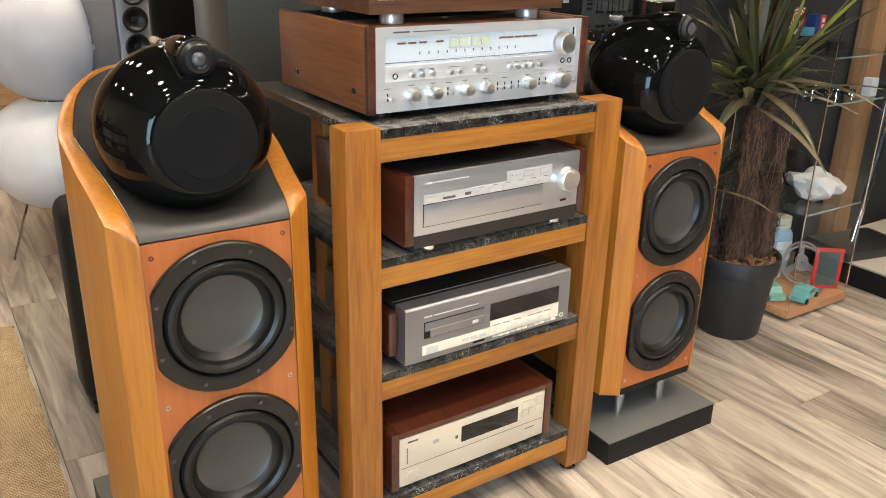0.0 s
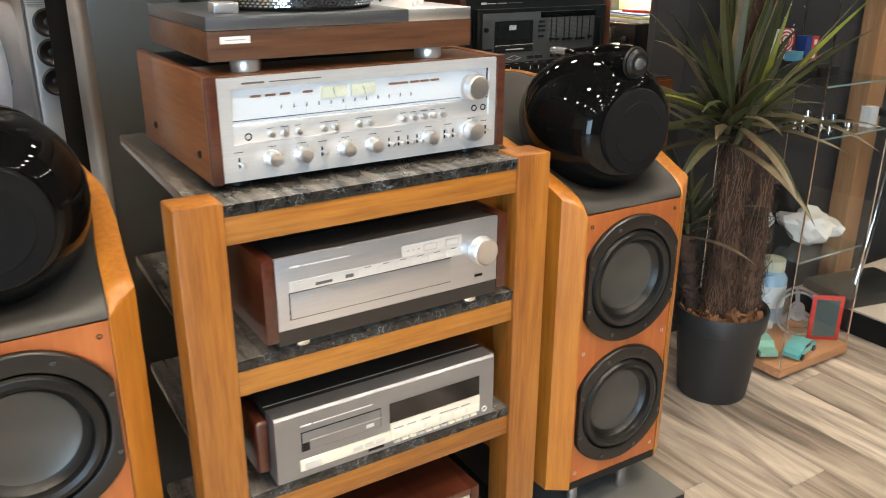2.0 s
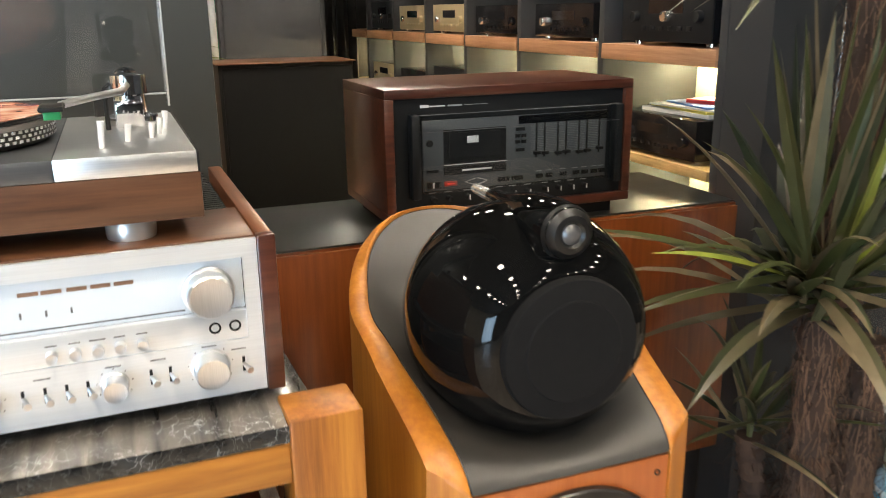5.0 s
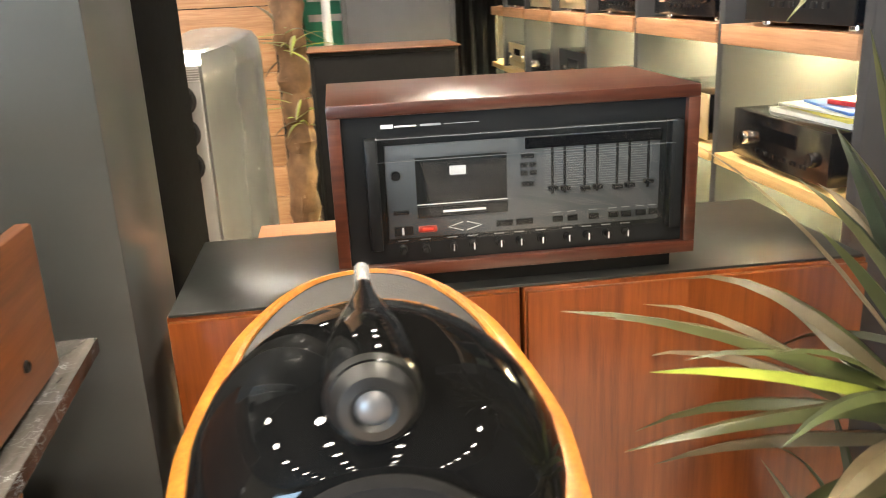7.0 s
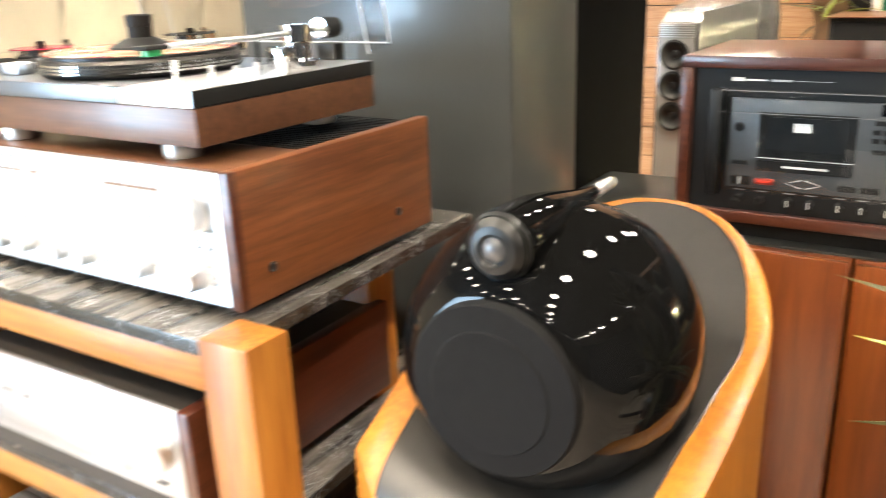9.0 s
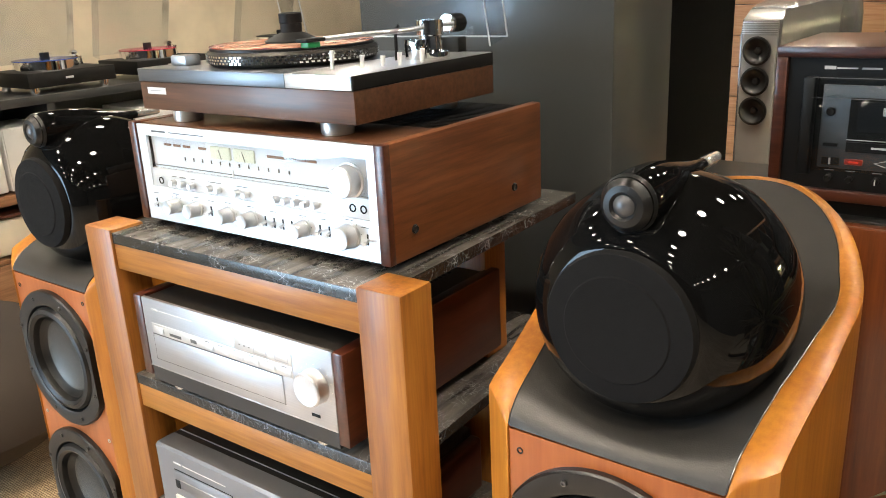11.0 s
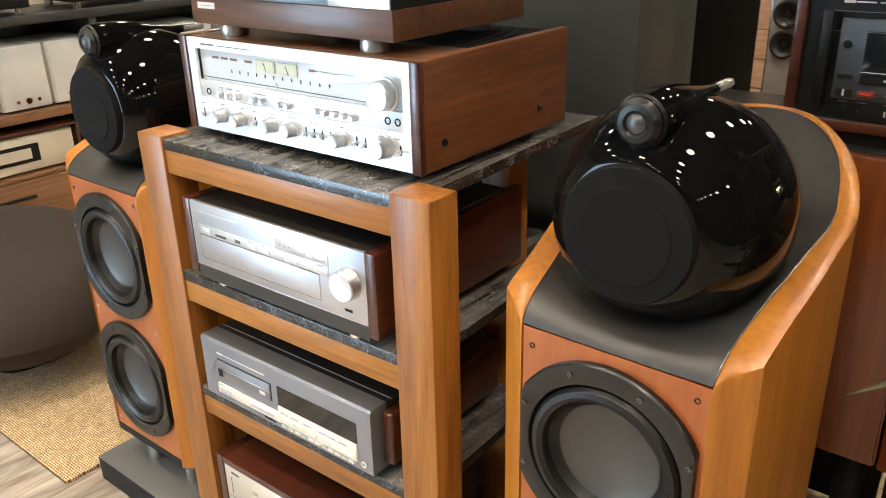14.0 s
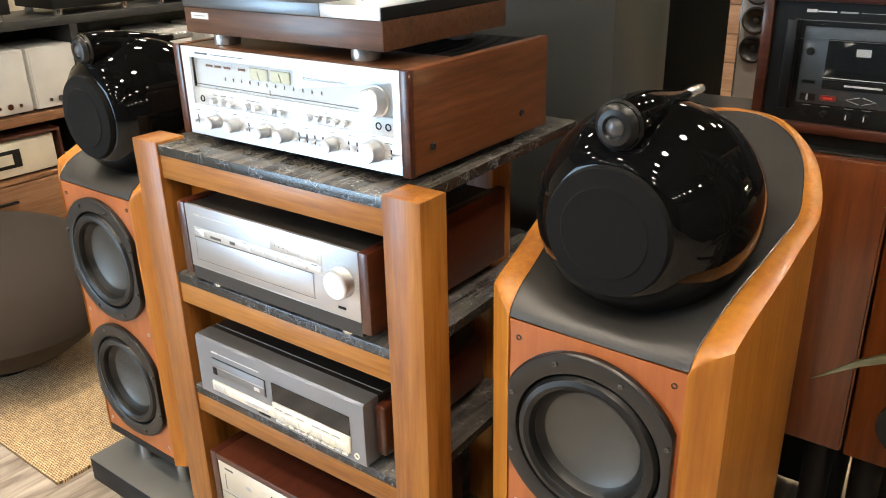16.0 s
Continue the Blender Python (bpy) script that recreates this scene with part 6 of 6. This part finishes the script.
ob = solid("crystal_block", box(-0.025, 0.025, -0.02, 0.02, 0, 0.075, 0.004), colour("pale_acrylic", (0.6, 0.62, 0.62), 0.08), "clear acrylic block on a glass shelf", "block")
ob.matrix_basis = pose(CX + 0.37, CY + 0.06, 0.9205)

# beyond the showcase
OAK_Z = wood("post_oak", (0.3, 0.15, 0.06), (0.4, 0.21, 0.1), (0.48, 0.27, 0.14), "z", 0.5)
solid("wooden_post", box(4.02, 4.14, 2.34, 2.43, 0, H, 0.004), OAK_Z, "light wooden post from floor to ceiling", "post")
STEPTOP = plain("pale_step_top", (0.4, 0.36, 0.31), 0.35, scale=14, spread=0.2)
ds = thing("display_step", "low black display step with a pale top by the wall", "platform", (3.7, 1.2, 0))
part("body", box(0, 1.8, 0, 1.13, 0, 0.1, 0.003), MATT, ds)
part("top_plate", box(0.002, 1.798, 0.002, 1.128, 0.1005, 0.11, 0.002), STEPTOP, ds, "pale top plate")
st = thing("chrome_stand", "leaning chrome stand on a dark grey slab", "stand", (3.9, 2.14, 0.1105), -12)
part("slab", box(-0.2, 0.2, -0.13, 0.13, 0, 0.045, 0.003), PLINTHD, st, "dark grey slab foot")
part("column", tube([(-0.04, 0.0, 0.045), (0.06, 0.05, 0.4), (0.14, 0.09, 0.75)], 0.016, 14), CHROME, st, "leaning chrome tube")
part("cap", box(0.06, 0.26, 0.02, 0.17, 0.75, 0.78, 0.006), MATT, st)
bx = thing("dark_tower", "dark loudspeaker cabinet standing on the display step", "loudspeaker", (4.75, 1.75, 0.1105))
part("body", box(-0.14, 0.14, 0, 0.32, 0, 1.0, 0.01, 3), MATT, bx)
part("grille", box(-0.125, 0.125, -0.012, -0.0005, 0.03, 0.97, 0.005), CLOTH, bx, "black cloth grille")


# ---- seating corner and left wall unit ----


def rug_mesh():
    bm = bmesh.new()
    n, m = 60, 80
    x0, x1, y0, y1 = -1.35, 0.325, 1.5, 3.5
    rnd = random.Random(4)
    vs = []
    for j in range(m + 1):
        e0, e1 = rnd.uniform(-0.004, 0.004), rnd.uniform(-0.004, 0.004)
        vs.append([bm.verts.new((x0 + e0 + (x1 + e1 - x0 - e0) * i / n, y0 + (y1 - y0) * j / m, 0.011 + rnd.uniform(-0.0012, 0.0012))) for i in range(n + 1)])
    for a, b in zip(vs, vs[1:]):
        for i in range(n):
            bm.faces.new((a[i], a[i + 1], b[i + 1], b[i]))
    edge = [e for e in bm.edges if len(e.link_faces) == 1]
    ex = bmesh.ops.extrude_edge_only(bm, edges=edge)["geom"]
    for v in ex:
        if isinstance(v, bmesh.types.BMVert):
            v.co.z = 0.001
    return bm


solid("rug", rug_mesh(), JUTE, "coarse woven straw-coloured jute rug", "rug")


def build_chair():
    c = thing("swivel_armchair", "rounded dark brown suede swivel armchair on a rug", "armchair", (-0.505, 1.77, 0.0115))
    bm = bmesh.new()
    bmesh.ops.create_uvsphere(bm, u_segments=48, v_segments=28, radius=1)
    for v in bm.verts:
        x, y, z = v.co
        dip = max(0, z) * max(0, 1 - (x + 0.15) ** 2 - y * y) * 0.1
        r = 1 + 0.4 * min(0, z)
        v.co = Vector((0.43 * x * r, 0.45 * y * r, 0.31 + 0.26 * z - dip - 0.09 * x))
    part("shell", bm, SUEDE, c, "dark brown suede shell")
    part("column", cyl((0, 0, 0.08), 0.035, 0.14, seg=18), MATT, c)
    part("base", lathe([(0, 0), (0.11, 0), (0.11, 0.012), (0.05, 0.03), (0, 0.03)], 36), MATT, c, "round black foot")
    return c


build_chair()


def build_lamp():
    l = thing("globe_lamp", "white double-globe floor lamp on thin metal legs", "floor lamp", (0.65, 4.3, 0))
    # lit copy of the white below, shaded copy above
    part("lower_globe", lathe([(0, 0.232)] + [(0.268 * math.sin(a), 0.5 - 0.268 * math.cos(a)) for a in np.linspace(0.15, 2.75, 24)] + [(0.0, 0.752)], 48), GLOBE_LIT, l)
    part("neck", cyl((0.03, 0, 0.75), 0.09, 0.04, seg=28), CHROME, l, "grey metal collar")
    part("upper_globe", lathe([(0.0, 0.752)] + [(0.29 * math.sin(a), 1.03 - 0.29 * math.cos(a)) for a in np.linspace(0.28, math.pi, 24)], 48), GLOBE_SHADED, l, "larger upper globe", pose(0.06, 0, 0))
    for k in range(3):
        a = radians(190 + 120 * k)
        part("leg", tube([(0.12 * math.cos(a), 0.12 * math.sin(a), 0.3), (0.23 * math.cos(a), 0.23 * math.sin(a), 0.004)], 0.006, 8), CHROME, l, "thin metal leg")
    return l


build_lamp()
sub = thing("black_subwoofer", "black rounded loudspeaker cabinet standing on the floor", "loudspeaker", (0.595, 2.66, 0))
part("body", box(-0.14, 0.14, 0, 0.2, 0.03, 0.72, 0.05, 4), MATT, sub)
part("base", box(-0.12, 0.12, 0.02, 0.18, 0, 0.032), MATT, sub)


def build_wall_unit():
    u = thing("wall_unit", "black framed low wall unit with oak drawers", "wall unit", (-1.45, 0, 0))
    y0, y1, d = 1.7, 6.1, 0.45
    cols = [1.7 + 1.1 * k for k in range(5)]
    part("top_board", box(-d, 0.01, y0, y1, 1.09, 1.13, 0.002), FRAMEB, u, "charcoal top board")
    for y in cols:
        part("upright", box(-d, 0.0, y - 0.02, y + 0.02, 0.05, 1.089, 0.001), FRAMEB, u)
    part("back", box(-d - 0.01, -d, y0, y1, 0.05, 1.09), FRAMEB, u)
    part("base_board", box(-d, -0.03, y0, y1, 0.0, 0.05), MATT, u)
    for a, b in zip(cols, cols[1:]):
        part("oak_shelf", box(-d, 0.004, a + 0.021, b - 0.021, 0.655, 0.7, 0.002), OAKU, u)
        dr = part("drawer", box(-d + 0.02, 0.006, a + 0.023, b - 0.023, 0.12, 0.385, 0.003), OAKU, u, "oak drawer front")
        part("handle", box(0.006, 0.024, (a + b) / 2 - 0.1, (a + b) / 2 + 0.1, 0.3, 0.312, 0.002), MATT, dr)
        part("oak_shelf", box(-d, 0.002, a + 0.021, b - 0.021, 0.39, 0.41, 0.002), OAKU, u)
    return u


FRAMEB = plain("charcoal_frame", (0.035, 0.036, 0.038), 0.4)
OAKU = wood("unit_oak", (0.16, 0.075, 0.035), (0.26, 0.13, 0.065), (0.34, 0.18, 0.095), "y", 0.45)
build_wall_unit()


def build_unit_box(y, z, w, h, mat, label, window=False):
    c = thing("white_amplifier", label, "amplifier", (-1.45, y, z), group="pale amplifiers in the wall unit")
    part("case", box(-0.33, -0.02, -w / 2, w / 2, 0.01, h, 0.006), mat, c)
    part("front_plate", box(-0.0198, -0.012, -w / 2 + 0.006, w / 2 - 0.006, 0.014, h - 0.006, 0.003), mat, c)
    if window:
        part("meter_bezel", box(-0.0125, -0.007, -0.12, 0.12, h * 0.3, h * 0.78, 0.002), MATT, c)
        part("meter_face", box(-0.0075, -0.0055, -0.08, 0.08, h * 0.4, h * 0.68), CREAM, c)
    else:
        for k in range(3):
            part("knob", cyl((-0.006, -0.05 + 0.05 * k, 0.05), 0.014 if k == 1 else 0.008, 0.014, "x", 16), CHROME, c)
    for yy in (-w / 2 + 0.04, w / 2 - 0.04):
        part("foot", cyl((-0.06, yy, 0.005), 0.015, 0.0105, seg=12), MATT, c)
        part("foot", cyl((-0.28, yy, 0.005), 0.015, 0.0105, seg=12), MATT, c)
    return c


for y in (1.9, 2.16, 2.42, 2.67, 3.05, 3.37, 3.7):
    build_unit_box(y, 0.7005, 0.235, 0.3, WHITE, "white amplifier block on an oak shelf")
for y in (2.3, 3.4):
    k = thing("wooden_case", "walnut case round a cream amplifier", "case", (-1.45, y, 0.4105))
    part("board", box(-0.34, 0.0, -0.33, 0.33, 0.19, 0.205, 0.002), ROSE, k)
    part("board", box(-0.34, 0.0, -0.33, -0.315, 0, 0.189, 0.002), ROSE, k)
    part("board", box(-0.34, 0.0, 0.315, 0.33, 0, 0.189, 0.002), ROSE, k)
    build_unit_box(y, 0.4105, 0.6, 0.18, CREAM, "cream amplifier with a lit meter window", True)


def build_shop_turntable(y, rec, label):
    t = thing("display_turntable", label, "turntable", (-1.65, y, 1.1305), group="turntables on the wall unit")
    part("plinth", box(-0.18, 0.18, -0.225, 0.225, 0.03, 0.1, 0.004), MATT, t)
    for x in (-0.14, 0.14):
        for yy in (-0.18, 0.18):
            part("foot", cyl((x, yy, 0.015), 0.022, 0.0305, seg=16), CHROME, t)
    part("platter", cyl((0, -0.03, 0.122), 0.15, 0.043, seg=40), CHROME, t, "shiny platter")
    part("record", cyl((0, -0.03, 0.146), 0.15, 0.004, seg=40), rec, t, "coloured record")
    part("clamp", cyl((0, -0.03, 0.163), 0.022, 0.03, seg=20), MATT, t)
    part("arm_base", cyl((-0.06, 0.17, 0.12), 0.025, 0.045, seg=18), CHROME, t)
    part("tonearm", tube([(-0.13, 0.19, 0.155), (-0.06, 0.17, 0.155), (0.1, 0.08, 0.153)], 0.005, 8), CHROME, t)
    part("counterweight", cyl((-0.12, 0.187, 0.155), 0.016, 0.03, "x", 16), CHROME, t)
    part("badge", box(0.18, 0.182, -0.04, 0.0, 0.06, 0.07), PRINT, t)
    lid = part("lid", lid_mesh(0.44, 0.34, 0.06), ACRYL, t, "clear lid standing open", Matrix.Translation((-0.175, 0, 0.105)) @ Matrix.Rotation(radians(90), 4, "Z") @ Matrix.Rotation(radians(-75), 4, "X"))
    lid.visible_shadow = False
    return t


build_shop_turntable(2.95, colour("blue_vinyl", (0.04, 0.08, 0.3), 0.15), "black turntable with a blue record, lid open")
build_shop_turntable(3.53, colour("red_vinyl", (0.45, 0.03, 0.08), 0.15), "black turntable with a red record, lid open")
build_shop_turntable(2.3, colour("green_vinyl", (0.05, 0.25, 0.08), 0.15), "black turntable with a green record, lid open")
build_shop_turntable(4.5, MATT, "black turntable with a black record, lid open")


# ---- floor of separate boards ----
def floor_material():
    m, nt, b = material("grey_brown_boards")
    v = coords(nt, (1, 0.1, 1), True)
    warp = node(nt, "TexNoise", Scale=5.0, Detail=3.0)
    nt.links.new(v, warp.inputs["Vector"])
    add = nt.nodes.new("ShaderNodeVectorMath")
    add.operation = "MULTIPLY_ADD"
    add.inputs[1].default_value = (0.2, 0.2, 0.2)
    nt.links.new(warp.outputs["Color"], add.inputs[0])
    nt.links.new(v, add.inputs[2])
    grain = node(nt, "TexNoise", Scale=15.0, Detail=8.0, Roughness=0.62, Distortion=0.7)
    nt.links.new(add.outputs[0], grain.inputs["Vector"])
    r = ramp(nt, grain.outputs[0], [(0.3, (0.1, 0.08, 0.066)), (0.43, (0.3, 0.255, 0.215)), (0.54, (0.46, 0.4, 0.342)), (0.7, (0.66, 0.59, 0.51))])
    oi = nt.nodes.new("ShaderNodeObjectInfo")
    tone = ramp(nt, oi.outputs["Random"], [(0.0, (0.62, 0.6, 0.58)), (1.0, (1.0, 1.0, 1.0))])
    mul = nt.nodes.new("ShaderNodeMix")
    mul.data_type, mul.blend_type = "RGBA", "MULTIPLY"
    mul.inputs["Factor"].default_value = 1.0
    nt.links.new(r.outputs[0], mul.inputs[6])
    nt.links.new(tone.outputs[0], mul.inputs[7])
    nt.links.new(mul.outputs[2], b.inputs["Base Color"])
    b.inputs["Roughness"].default_value = 0.36
    bump(nt, b, grain.outputs[0], 0.15, 0.002)
    return m


BOARDS = floor_material()
floor = solid("floor", box(X0 - 0.15, X1 + 0.15, Y0 - 0.2, Y1 + 0.15, -0.12, -0.004), MATT, "grey-brown wooden plank floor", "floor", "structure")
PWID, PLEN = 0.185, 1.26
plank = mesh_of("plank", box(0.0008, PWID - 0.0008, 0.0008, PLEN - 0.0008, -0.0038, 0.0, 0.0012, 1), BOARDS)
rest = bmesh.new()
for i in range(int((X1 - X0) / PWID) + 2):
    x = X0 - 0.1 + i * PWID
    off = (i * 0.437) % 1 * PLEN
    for j in range(-1, int((Y1 - Y0) / PLEN) + 1):
        y = Y0 + off + j * PLEN
        if -0.6 < x < 4.6 and -1.0 < y < 4.8:
            o = new("plank", plank)
            o.matrix_basis = pose(x, y, 0)
            o.parent = floor
        else:
            add_box(rest, x + 0.0008, x + PWID - 0.0008, y + 0.0008, y + PLEN - 0.0008, -0.0038, 0.0)
tagged(part("planks", rest, BOARDS, floor), kind="stuff")
